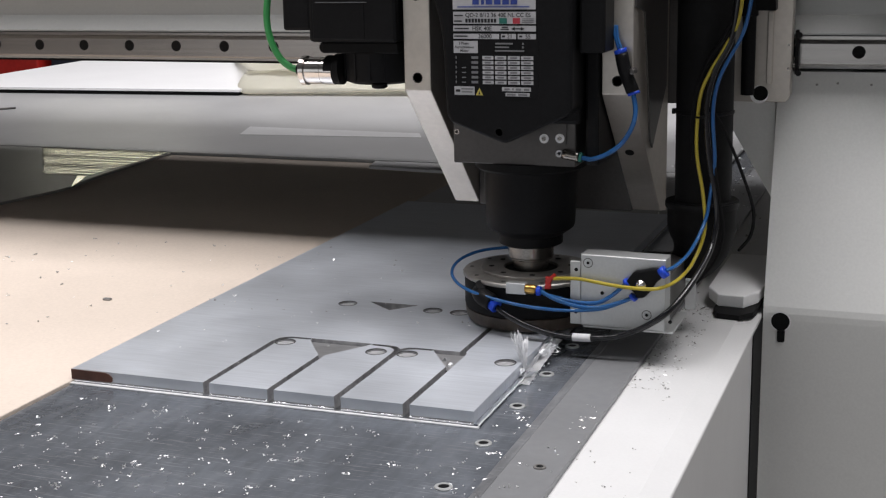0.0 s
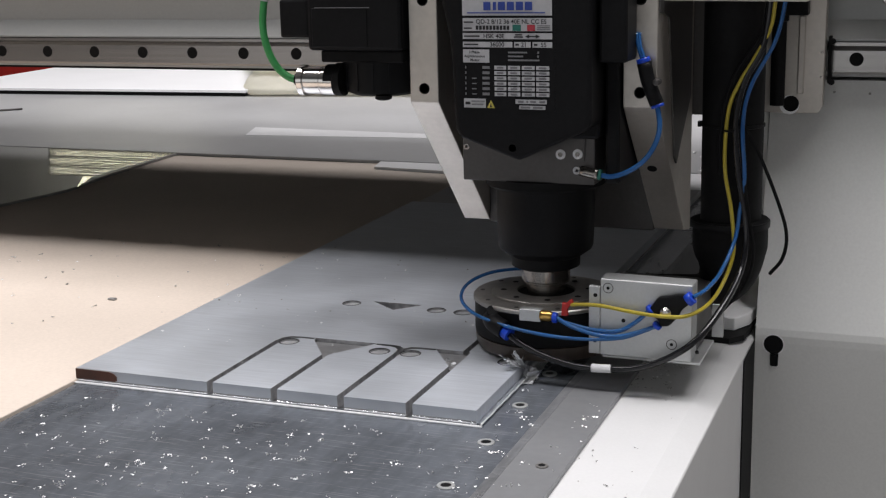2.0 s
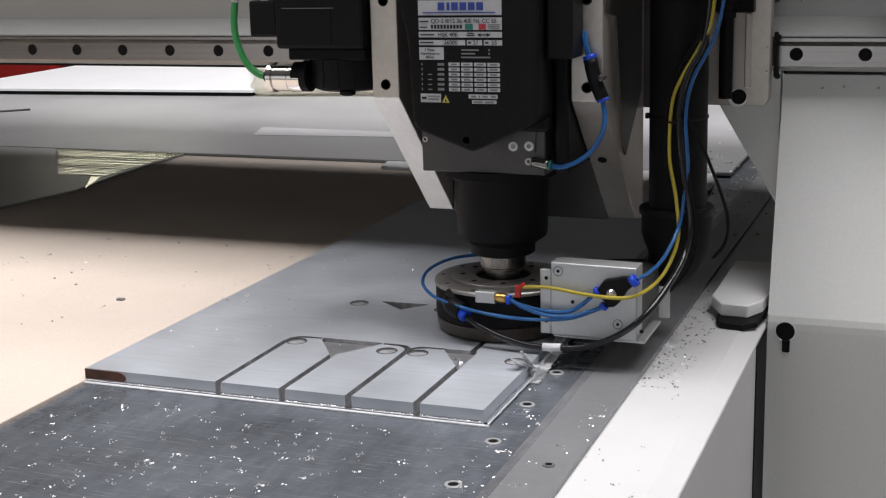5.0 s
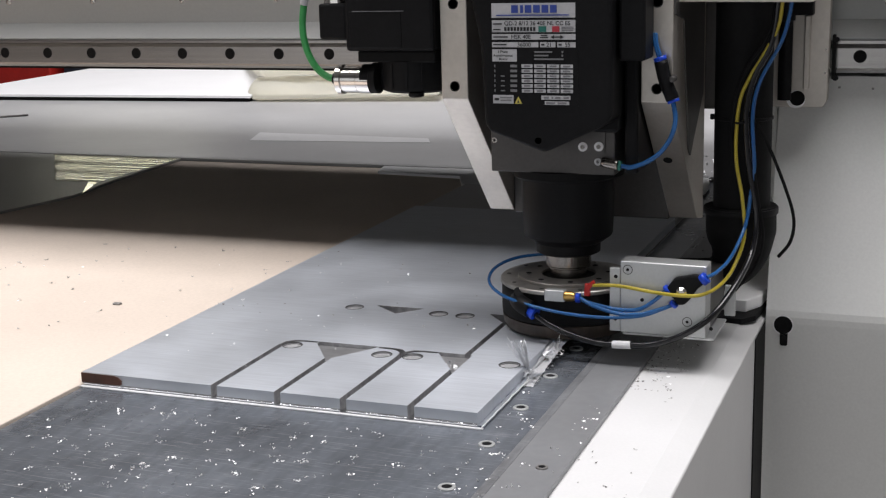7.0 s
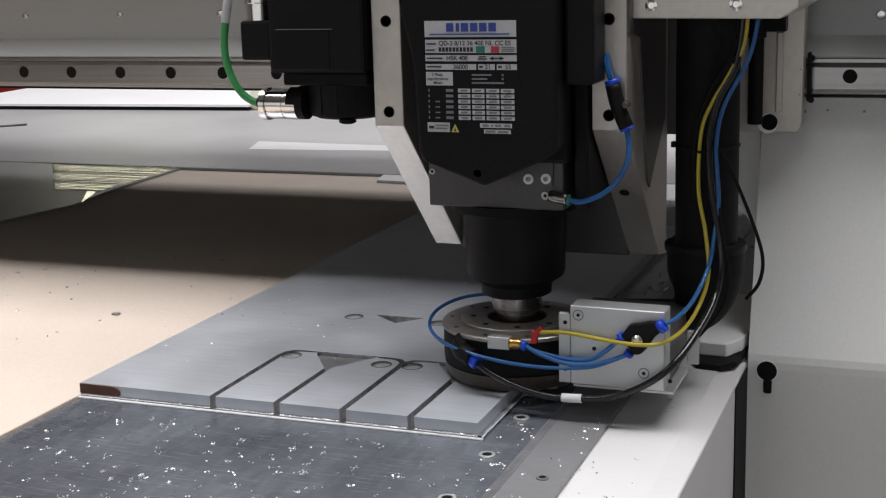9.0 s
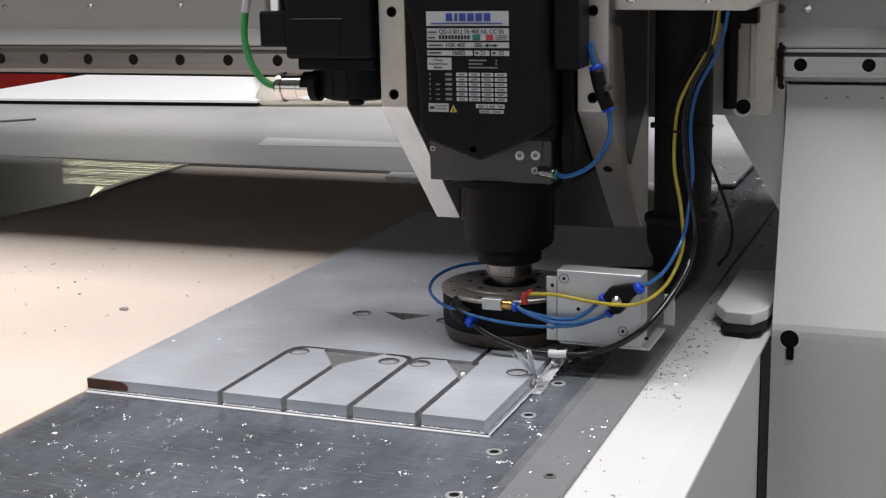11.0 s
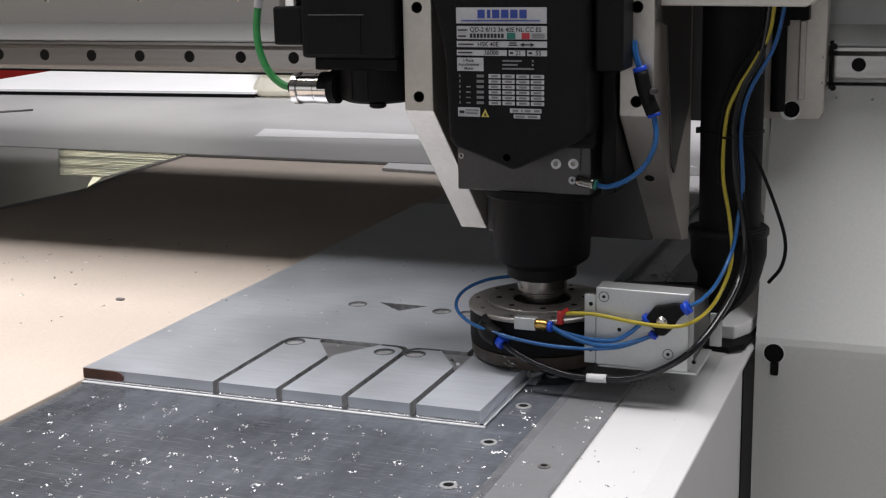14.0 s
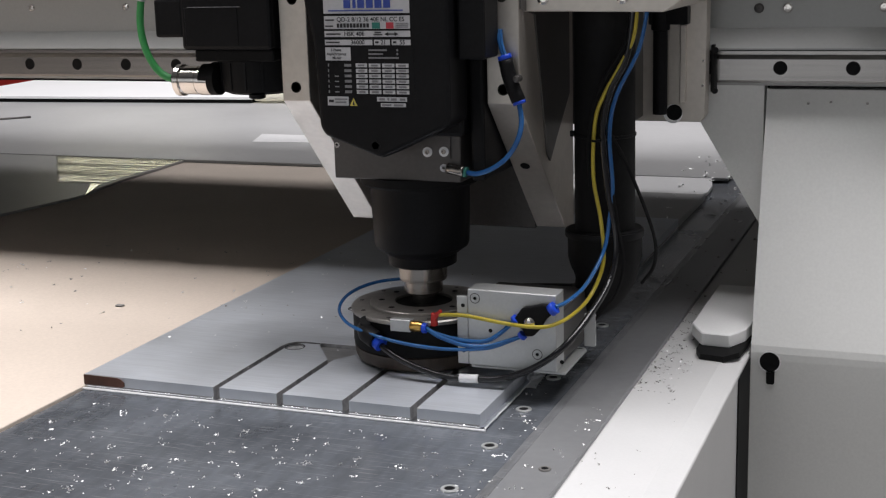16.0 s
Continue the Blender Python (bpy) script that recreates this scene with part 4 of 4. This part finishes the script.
for sx, sz in ((0.3359, 0.0891), (0.4006, 0.0357)):
    part("countersunk_screw", lathe(B(), [(0.0046, 0.0), (0.0046, -0.0003), (0.0040, -0.0004), (0.0019, 0.0), (0.0017, 0.0006)], (sx, 0.246, sz), "y", 20), BOXALU, bx)
    part("screw_seat", lathe(B(), [(0.0054, 0.0), (0.0054, -0.0002), (0.0046, -0.0002), (0.0046, 0.0)], (sx, 0.246, sz), "y", 24, False), ANOD, bx)
    part("socket", disc(B(), sx, 0.2457, sz, 0.0017, 0.0002, n=8), BLACK_SOFT, bx)
for sx, sz in ((0.3226, 0.0806), (0.3223, 0.0331), (0.3518, 0.0566), (0.4260, 0.0300)):
    part("tapped_hole", disc(B(), sx, 0.2470 if sx < 0.33 else 0.246, sz, 0.0021, 0.0003, n=12), BLACK_SOFT, bx)
valve = prism(B(), [(0.3835, 0.0790), (0.3880, 0.0850), (0.3990, 0.0870), (0.4080, 0.0895), (0.4165, 0.0890), (0.4185, 0.0800), (0.4120, 0.0745), (0.4060, 0.0640), (0.3985, 0.0560),
                    (0.3905, 0.0555), (0.3880, 0.0620), (0.3800, 0.0665), (0.3795, 0.0730)], "y", 0.2375, 0.2460, 0.0022, 2)
vb = part("air_splitter", valve, BLACK, foot, "black push-in air splitter")
part("splitter_screw", lathe(B(), [(0.0055, 0.0), (0.0055, -0.002), (0.0030, -0.0045), (0.0026, -0.003)], (0.3962, 0.237, 0.0709), "y", 20), CHROME, vb)
part("collet", tube(B(), [(0.4165, 0.240, 0.0835), (0.4215, 0.240, 0.0875)], 0.0064, 14, 2), BLUE_FIT, vb)
part("collet", tube(B(), [(0.3815, 0.241, 0.0725), (0.3785, 0.241, 0.070)], 0.0052, 14, 2), BLUE_FIT, vb)
part("collet", tube(B(), [(0.3885, 0.240, 0.0575), (0.3858, 0.240, 0.0545)], 0.0048, 14, 2), BLUE_FIT, vb)
part("sensor_block", box(B(), 0.2430, 0.2660, 0.2435, 0.2530, 0.0485, 0.0612, 0.0006, 1), BOXALU, foot, "small bright sensor block")
part("brass_nut", lathe(B(), [(0.005, 0.0), (0.0058, 0.0015), (0.0058, 0.0100), (0.0048, 0.011), (0.0048, 0.0135)], (0.2652, 0.2455, 0.0553), "x", 6), BRASS, foot, "brass hex fitting")
part("collet", lathe(B(), [(0.0052, 0.0), (0.0056, 0.001), (0.0052, 0.0045), (0.004, 0.005)], (0.2785, 0.2455, 0.0540), "x", 18), BLUE_FIT, foot)
part("red_connector", prism(B(), [(0.2880, 0.0570), (0.2950, 0.0575), (0.2945, 0.0650), (0.3005, 0.0720), (0.2985, 0.0755), (0.2925, 0.0705), (0.2890, 0.0715)], "y", 0.2425, 0.2475, 0.0008, 1), RED, foot, "red connector")
part("elbow_fitting", tube(B(), [(0.2045, 0.268, 0.041), (0.2140, 0.2515, 0.0405), (0.2270, 0.2450, 0.0365)], 0.0098, 14, 5), BLACK, foot, "black elbow fitting")
part("elbow_nose", tube(B(), [(0.2065, 0.262, 0.0465), (0.2100, 0.256, 0.0535)], 0.0062, 12, 3), BLACK, foot)
part("collet", tube(B(), [(0.2265, 0.2450, 0.0362), (0.2330, 0.2425, 0.0325)], 0.0075, 16, 3), BLUE_FIT, foot)

# ---- tubes and cables, each its own thing ----
TUBES = []


def line_thing(name, pts, r, material, label, category, n=10):
    b = tube(B(), pts, r, n)
    ob = solid(name, b, material, label, category, group="air tubes and cables")
    TUBES.append(ob)
    return ob


line_thing("yellow_tube", [(0.2985, 0.2440, 0.0695), (0.3100, 0.2400, 0.0716), (0.3296, 0.2400, 0.0719), (0.3638, 0.2390, 0.0680), (0.3974, 0.2320, 0.0680), (0.4180, 0.2370, 0.0695), (0.4320, 0.2650, 0.0740),
                           (0.4385, 0.3120, 0.0830), (0.4460, 0.3330, 0.1130), (0.4420, 0.3390, 0.1540), (0.4340, 0.3390, 0.2020), (0.4365, 0.3380, 0.2580), (0.4470, 0.3370, 0.2870), (0.4590, 0.3370, 0.3080),
                           (0.4745, 0.3370, 0.3380), (0.4790, 0.3370, 0.3640), (0.4810, 0.3370, 0.40)], 0.0020, YELLOW, "thin yellow air tube looping up along the hose", "air tube")
line_thing("blue_tube", [(0.4215, 0.240, 0.0875), (0.4300, 0.2600, 0.0900), (0.4385, 0.2950, 0.0990), (0.4470, 0.3300, 0.1250), (0.4505, 0.3400, 0.1560), (0.4540, 0.3400, 0.1900), (0.4510, 0.3390, 0.2440), (0.4580, 0.3380, 0.2830),
                         (0.4800, 0.3370, 0.3270), (0.4885, 0.3370, 0.3640), (0.4915, 0.3370, 0.40)], 0.0021, BLUE, "clear blue air tube rising along the hose", "air tube")
line_thing("blue_tube", [(0.2830, 0.2455, 0.0535), (0.2945, 0.2400, 0.0508), (0.3237, 0.2380, 0.0466), (0.3480, 0.2380, 0.0475), (0.3640, 0.2385, 0.0565), (0.3790, 0.2410, 0.0705)], 0.0023, BLUE, "clear blue air tube sagging before the bracket box", "air tube")
line_thing("blue_tube", [(0.2830, 0.2445, 0.0545), (0.3000, 0.2365, 0.0490), (0.3260, 0.2345, 0.0430), (0.3500, 0.2355, 0.0430), (0.3700, 0.2370, 0.0490), (0.3860, 0.2395, 0.0550)], 0.0022, BLUE, "clear blue air tube sagging before the bracket box", "air tube")
line_thing("blue_tube", [(0.2100, 0.4080, 0.0640), (0.1720, 0.3750, 0.0640), (0.1560, 0.3350, 0.0600), (0.1610, 0.2950, 0.0535), (0.1850, 0.2620, 0.0480), (0.2200, 0.2420, 0.0440), (0.2650, 0.2340, 0.0390), (0.3100, 0.2330, 0.0375),
                         (0.3500, 0.2350, 0.0410), (0.3750, 0.2375, 0.0500), (0.3860, 0.2400, 0.0555)], 0.0019, BLUE, "clear blue air tube wrapped round the suction foot", "air tube")
line_thing("black_tube", [(0.2325, 0.2425, 0.0325), (0.2500, 0.2370, 0.0240), (0.2750, 0.2340, 0.0150), (0.3050, 0.2330, 0.0085), (0.3330, 0.2330, 0.0085), (0.3650, 0.2340, 0.0110), (0.3980, 0.2350, 0.0240), (0.4260, 0.2440, 0.0440),
                          (0.4450, 0.2800, 0.0700), (0.4560, 0.3250, 0.1000), (0.4570, 0.3400, 0.1400), (0.4470, 0.3400, 0.2000), (0.4440, 0.3390, 0.2500), (0.4520, 0.3380, 0.2890), (0.4700, 0.3380, 0.3280), (0.4770, 0.3380, 0.40)],
           0.0034, BLACK_GLOSS, "black air hose hanging in a long loop", "air tube", 12)
tag = solid("hose_tag", tube(B(), [(0.3225, 0.2330, 0.0083), (0.3325, 0.2330, 0.0085), (0.3425, 0.2332, 0.0090)], 0.0044, 14, 4), PAPER, "white sleeve tag on the black air hose", "tag")
TUBES.append(tag)
line_thing("thin_cable", [(0.4490, 0.3420, 0.2480), (0.4670, 0.3420, 0.2159), (0.4877, 0.3440, 0.1658), (0.4968, 0.3480, 0.1319), (0.4930, 0.3550, 0.1050), (0.4800, 0.3600, 0.0860)], 0.0019, BLACK_SOFT, "thin black cable arching off the hose", "cable", 8)
line_thing("thin_cable", [(0.4530, 0.3400, 0.1900), (0.4601, 0.3400, 0.1471), (0.4655, 0.3390, 0.1125), (0.4585, 0.3380, 0.0800), (0.4350, 0.3300, 0.0480)], 0.0017, BLACK_SOFT, "thin black cable lying along the hose", "cable", 8)
line_thing("thin_cable", [(0.4740, 0.3400, 0.40), (0.4680, 0.3400, 0.3400), (0.4450, 0.3400, 0.3000), (0.4340, 0.3410, 0.2700), (0.4280, 0.3430, 0.2300), (0.4300, 0.3430, 0.1900)], 0.0022, BLACK_SOFT, "thin black cable lying along the hose", "cable", 8)
# ---- spindle coolant line (rides with the spindle) ----
cool = thing("coolant_line", (0.35, 0.27, 0.2), "thin blue coolant line with a black inline valve", "air tube")
part("line", tube(B(), [(0.3235, 0.266, 0.2000), (0.3350, 0.2640, 0.1995), (0.3520, 0.2620, 0.2060), (0.3680, 0.2610, 0.2180), (0.3785, 0.2620, 0.2350), (0.3815, 0.2650, 0.2520), (0.3780, 0.2690, 0.2710)], 0.0026, 10), BLUE, cool)
part("valve_body", tube(B(), [(0.3778, 0.2690, 0.2720), (0.3690, 0.2700, 0.2930), (0.3645, 0.2700, 0.3120)], 0.0072, 12, 4), BLACK, cool, "black inline valve")
part("valve_knob", lathe(B(), [(0.0035, 0.0), (0.0035, -0.010), (0.002, -0.011)], (0.3790, 0.2680, 0.2945), "y", 14), ANOD, cool)
part("collet", tube(B(), [(0.3645, 0.2700, 0.3120), (0.3630, 0.2700, 0.3165)], 0.0068, 14, 2), BLUE_FIT, cool)
part("collet", tube(B(), [(0.3780, 0.2690, 0.2718), (0.3790, 0.2688, 0.2690)], 0.0066, 14, 2), BLUE_FIT, cool)
part("upper_line", tube(B(), [(0.3620, 0.2705, 0.3160), (0.3580, 0.2730, 0.3270), (0.3545, 0.2790, 0.3400)], 0.0020, 8), BLUE, cool)
part("upper_line", tube(B(), [(0.3645, 0.2705, 0.3160), (0.3600, 0.2730, 0.3270), (0.3570, 0.2790, 0.3400)], 0.0020, 8), BLUE, cool)

# ---- the suction hose ----
hose = thing("suction_hose", (0.432, 0.385, 0.06), "thick black suction hose running down to the foot", "suction hose")
part("hose_run", tube(B(), [(0.4342, 0.385, 0.48), (0.4342, 0.385, 0.38), (0.4342, 0.385, 0.30), (0.4345, 0.385, 0.20), (0.4348, 0.385, 0.125)], 0.0318, 36), BLACK_SOFT, hose)
part("hose_boot", tube(B(), [(0.4340, 0.385, 0.138), (0.4345, 0.385, 0.11), (0.4330, 0.385, 0.085), (0.4230, 0.386, 0.066), (0.4050, 0.387, 0.055), (0.3700, 0.388, 0.052), (0.3200, 0.382, 0.050)], 0.040, 36, 8,
                       lambda s: 0.0395 - 0.020 * min(1.0, max(0.0, s - 0.18) / 0.5)), BLACK_SOFT, hose, "black rubber elbow boot")
part("hose_clamp", lathe(B(), [(0.0414, 0.130), (0.0418, 0.131), (0.0418, 0.136), (0.0414, 0.137)], (0.434, 0.385, 0), "z", 40), BLACK, hose)
part("cable_tie", lathe(B(), [(0.0322, 0.2365), (0.0330, 0.2368), (0.0330, 0.2395), (0.0322, 0.2400)], (0.4344, 0.385, 0), "z", 36), BLACK, hose, "black cable tie")
part("tie_loop", tube(B(), [(0.4440, 0.3515, 0.2370), (0.4420, 0.3340, 0.2385), (0.4360, 0.3330, 0.2380), (0.4270, 0.3510, 0.2370)], 0.0012, 6, 5), BLACK, hose)
part("tie_head", box(B(), 0.3985, 0.4025, 0.378, 0.384, 0.2355, 0.2415, 0.0005, 1), BLACK, hose)

CARRIAGE = [carriage, tray, foot, hose] + TUBES
ZHEAD = [zslide, spindle, servo, gcab, cool]


# ---- chips and swarf ----
def flakes(name, count, area, z, size, material, label, seed, clump=0.0, holder=None):
    """Small bent metal chips scattered over a stretch of the plan, alone and in little heaps."""
    rg = random.Random(seed)
    b = B()
    x0, x1, y0, y1 = area
    cx, cy = 0, 0
    for i in range(count):
        if rg.random() > clump or i == 0:
            cx, cy = rg.uniform(x0, x1), rg.uniform(y0, y1)
            x, y = cx, cy
        else:
            x, y = cx + rg.gauss(0, 0.0026), cy + rg.gauss(0, 0.0026)
            if not (x0 < x < x1 and y0 < y < y1):
                x, y = cx, cy
        s = size * rg.uniform(0.5, 1.5)
        a = rg.uniform(0, 6.283)
        lift = rg.uniform(0.1, 0.7) * s
        d, e = Vector((math.cos(a), math.sin(a), 0)), Vector((-math.sin(a), math.cos(a), 0))
        o = Vector((x, y, z))
        w = s * rg.uniform(0.25, 0.5)
        pts = [o - d * s * 0.6 + Vector((0, 0, lift)), o - d * s * 0.1 - e * w, o + e * w, o + d * s * 0.6 + Vector((0, 0, lift * 0.8)), o + Vector((0, 0, lift * 0.6))]
        v = [b.verts.new(p + Vector((0, 0, 0.0001))) for p in pts]
        for f in ((0, 1, 4), (1, 3, 4), (3, 2, 4), (2, 0, 4), (0, 2, 1), (1, 2, 3)):
            b.faces.new([v[k] for k in f])
    return solid(name, b, material, label, "metal chips", "stuff")


flakes("table_chips", 850, (-0.13, 0.342, -0.30, -0.035), -0.0150, 0.0017, CHIP, "bright curled aluminium chips scattered on the dark table", 3, 0.72)
flakes("table_chips", 60, (0.30, 0.345, -0.28, 0.12), -0.0150, 0.0020, CHIP, "bright curled aluminium chips scattered on the dark table", 13, 0.5)
flakes("strip_chips", 60, (0.344, 0.394, -0.28, 0.10), -0.0148, 0.0019, CHIP, "bright chips on the grey strip", 4, 0.6)
flakes("rail_chips", 240, (0.396, 0.440, 0.16, 0.50), -0.0194, 0.0021, CHIPD, "metal chips lying on the white side rail", 6, 0.4)
flakes("rail_chips", 150, (0.396, 0.445, 0.16, 0.52), -0.0194, 0.0019, CHIP, "metal chips lying on the white side rail", 7, 0.4)
flakes("rail_chips", 26, (0.398, 0.46, -0.15, 0.15), -0.0194, 0.0020, CHIPD, "metal chips lying on the white side rail", 8, 0.3)
flakes("board_chips", 70, (-0.62, -0.17, 0.15, 0.62), -0.0117, 0.0030, CHIPD, "small metal chips on the tan board", 9, 0.45)
flakes("board_chips", 30, (-0.62, -0.17, 0.10, 0.62), -0.0117, 0.0028, CHIP, "small metal chips on the tan board", 19, 0.4)
flakes("sheet_chips", 46, (-0.15, 0.20, 0.03, 0.60), 0.0, 0.0024, CHIP, "small chips on the aluminium sheet", 10, 0.25)
flakes("sheet_chips", 26, (-0.15, 0.20, 0.20, 0.60), 0.0, 0.0022, CHIPD, "small chips on the aluminium sheet", 11, 0.2)
flakes("far_chips", 260, (0.20, 0.40, 0.95, 2.1), -0.0055, 0.0042, CHIP, "heaps of bright chips along the far table edge", 12, 0.6)
flakes("far_chips", 160, (0.30, 0.44, 0.5, 1.5), -0.0140, 0.0034, CHIPD, "heaps of dull chips along the far table edge", 22, 0.6)
chip = solid("board_chip", box(B(), -0.315, -0.304, 0.2825, 0.2895, -0.0118, -0.0092, 0.0009, 1), CHIPD, "dark curled offcut on the tan board", "offcut")


def swarf(x, y, z, n, seed, spread, high):
    """A fluffy heap of thin curled ribbons and threads."""
    rg = random.Random(seed)
    b = B()
    for i in range(n):
        p = Vector((x + rg.gauss(0, spread * 0.35), y + rg.gauss(0, spread * 0.75), z + abs(rg.gauss(0, 0.4)) * high * 0.5))
        pts = [p]
        for k in range(4):
            p = p + Vector((rg.gauss(0.05, 1) * spread * 0.22, rg.gauss(0.25, 1) * spread * 0.3, rg.gauss(0.35, 0.6) * high * 0.22))
            pts.append(Vector((p.x, p.y, max(p.z, z))))
        if i % 3:
            tube(b, pts, rg.uniform(0.00015, 0.0004), 4, 3)
            continue
        wide = rg.uniform(0.0012, 0.0034)
        side = Vector((rg.gauss(0, 1), rg.gauss(0, 1), rg.gauss(0, 0.7))).normalized()
        prev = None
        for k, q in enumerate(pts):
            s = side * wide * (0.4, 1.0, 1.1, 0.8, 0.2)[k]
            cur = b.verts.new(q - s), b.verts.new(q + s + Vector((0, 0, 0.0006)))
            if prev:
                b.faces.new((prev[0], prev[1], cur[1], cur[0])).smooth = True
            prev = cur
    return solid("swarf_tuft", b, SWARF, "feathery white aluminium swarf by the cut edge", "swarf", "stuff")


swarf(0.2960, 0.150, -0.012, 46, 1, 0.009, 0.010)
swarf(0.302, 0.205, -0.004, 40, 2, 0.010, 0.007)
swarf(0.206, 0.140, -0.008, 90, 3, 0.009, 0.005)


def foil_fan(name, label, base, leaves, seed):
    """Thin pleated leaves of torn foil spreading up from one root."""
    rg = random.Random(seed)
    b = B()
    for tip, wide, curl in leaves:
        tip, root = Vector(tip), Vector(base)
        axis = tip - root
        side = axis.cross(Vector((0.35, 1, 0.1))).normalized()
        n, m, rows = 12, 10, []
        for k in range(n + 1):
            u = k / n
            half = wide * (0.2 + 0.8 * u ** 0.7) * (1 - 0.45 * max(0.0, u - 0.8) / 0.2)
            mid = root + axis * u + Vector((0, 1, 0)) * curl * u * u
            rows.append([b.verts.new(mid + side * half * (2 * q / m - 1) + Vector((0, 0.0006 * (-1) ** q * u, rg.gauss(0, 0.0028) * u ** 3))) for q in range(m + 1)])
        for ra, rb in zip(rows, rows[1:]):
            for q in range(m):
                b.faces.new((ra[q], ra[q + 1], rb[q + 1], rb[q])).smooth = True
        for k in range(26):
            w = rg.uniform(-1, 1) * wide
            foot, q = root + axis * rg.uniform(0.1, 0.5), rg.uniform(0.7, 1.25)
            tube(b, [foot, foot + axis * 0.3 * q + side * w * 0.5 + Vector((0, rg.gauss(0, 0.002), 0)), foot + axis * 0.55 * q + side * w + Vector((rg.gauss(0, 0.002), rg.gauss(0, 0.004), rg.gauss(0, 0.002)))], rg.uniform(0.0001, 0.0003), 4, 3)
    ob = thing(name, base, label, "swarf")
    part("leaf", b, SWARF, ob)
    return ob


curl = foil_fan("foil_curl", "upright curl of torn white aluminium foil beside the cut", (0.2932, 0.152, -0.0060), [((0.2800, 0.162, 0.0270), 0.0068, 0.004), ((0.2865, 0.168, 0.0210), 0.0058, 0.006)], 5)
foil_fan("foil_scrap", "flat scrap of torn white aluminium foil on the table", (0.2925, 0.160, -0.0080), [((0.3010, 0.232, 0.0005), 0.0065, 0.010)], 6)
flakes("swarf_crumbs", 60, (0.284, 0.306, 0.10, 0.20), -0.0135, 0.0030, SWARF, "crumbled white swarf beside the cut edge", 31, 0.3)


# ---- movement ----
# seconds, across, along, spindle lift
MOVES = [
    (0.0, 0.0, 0.0, 0.0), (0.5, 0.0216, 0.0090, 0.0), (0.75, 0.0335, 0.0085, 0.0), (1.0, 0.0428, 0.0008, 0.0), (1.5, 0.0430, -0.0461, -0.0003), (2.0, 0.0436, -0.1010, -0.0004), (2.5, 0.0440, -0.1548, -0.0007),
    (2.65, 0.0430, -0.1615, -0.0008), (3.0, 0.0337, -0.1625, -0.0011), (3.5, -0.0137, -0.1620, -0.0030), (3.7, -0.0265, -0.1612, -0.0025), (4.0, -0.0286, -0.1572, -0.0021), (4.5, -0.0295, -0.1055, -0.0020), (5.0, -0.0299, -0.0505, -0.0020),
    (5.2, -0.0300, -0.0300, -0.0020), (5.6, -0.0200, -0.0165, -0.0020), (6.1, 0.0088, 0.0078, -0.0020), (6.6, 0.0332, 0.0088, -0.0019), (7.08, 0.0424, -0.0120, -0.0019),
    (7.5, 0.0425, -0.0536, -0.0019), (8.0, 0.0426, -0.1089, -0.0015), (8.5, 0.0421, -0.1535, -0.0020),
    (8.65, 0.0415, -0.1610, -0.0020), (8.95, 0.0337, -0.1625, -0.0022), (9.43, -0.0137, -0.1620, -0.0024), (9.63, -0.0265, -0.1612, -0.0025), (9.93, -0.0290, -0.1560, -0.0025), (10.4, -0.0298, -0.1020, -0.0025),
    (11.0, -0.0302, -0.0345, -0.0025), (11.5, -0.0200, -0.0172, -0.0030), (12.0, 0.0088, 0.0083, -0.0029), (12.5, 0.0332, 0.0090, -0.0026), (13.0, 0.0425, -0.0202, -0.0024), (13.5, 0.0432, -0.0763, -0.0028), (14.0, 0.0431, -0.1297, -0.0032),
    (14.35, 0.0428, -0.1600, -0.0031), (14.5, 0.0415, -0.1612, -0.0031), (15.0, 0.0078, -0.1640, -0.0030), (15.2, -0.0085, -0.1645, -0.0020), (15.5, -0.0120, -0.1646, 0.0049), (16.0, -0.0814, -0.1583, 0.0131)]


# seconds, tilt of the foil curl as the suction foot presses it down
CURL = [(0.0, 0), (0.9, 6), (1.3, 50), (1.6, 84), (5.0, 84), (5.3, 38), (5.6, 12), (6.8, 20), (7.1, 55), (7.4, 80), (7.8, 84), (10.75, 84), (11.1, 36), (11.6, 5), (12.0, 0), (12.9, 4), (13.2, 40), (13.55, 84), (16.0, 84)]


def motions():
    b = BASES[curl.name]
    walk(curl, [(t, pose(b.x, b.y, b.z, a, 0, 0)) for t, a in CURL])
    for ob in GANTRY:
        b = BASES[ob.name]
        walk(ob, [(t, pose(b.x, b.y + g, b.z)) for t, x, g, z in MOVES])
    for ob in CARRIAGE:
        b = BASES[ob.name]
        walk(ob, [(t, pose(b.x + x, b.y + g, b.z)) for t, x, g, z in MOVES])
    for ob in ZHEAD:
        b = BASES[ob.name]
        walk(ob, [(t, pose(b.x + x, b.y + g, b.z + z)) for t, x, g, z in MOVES])


motions()
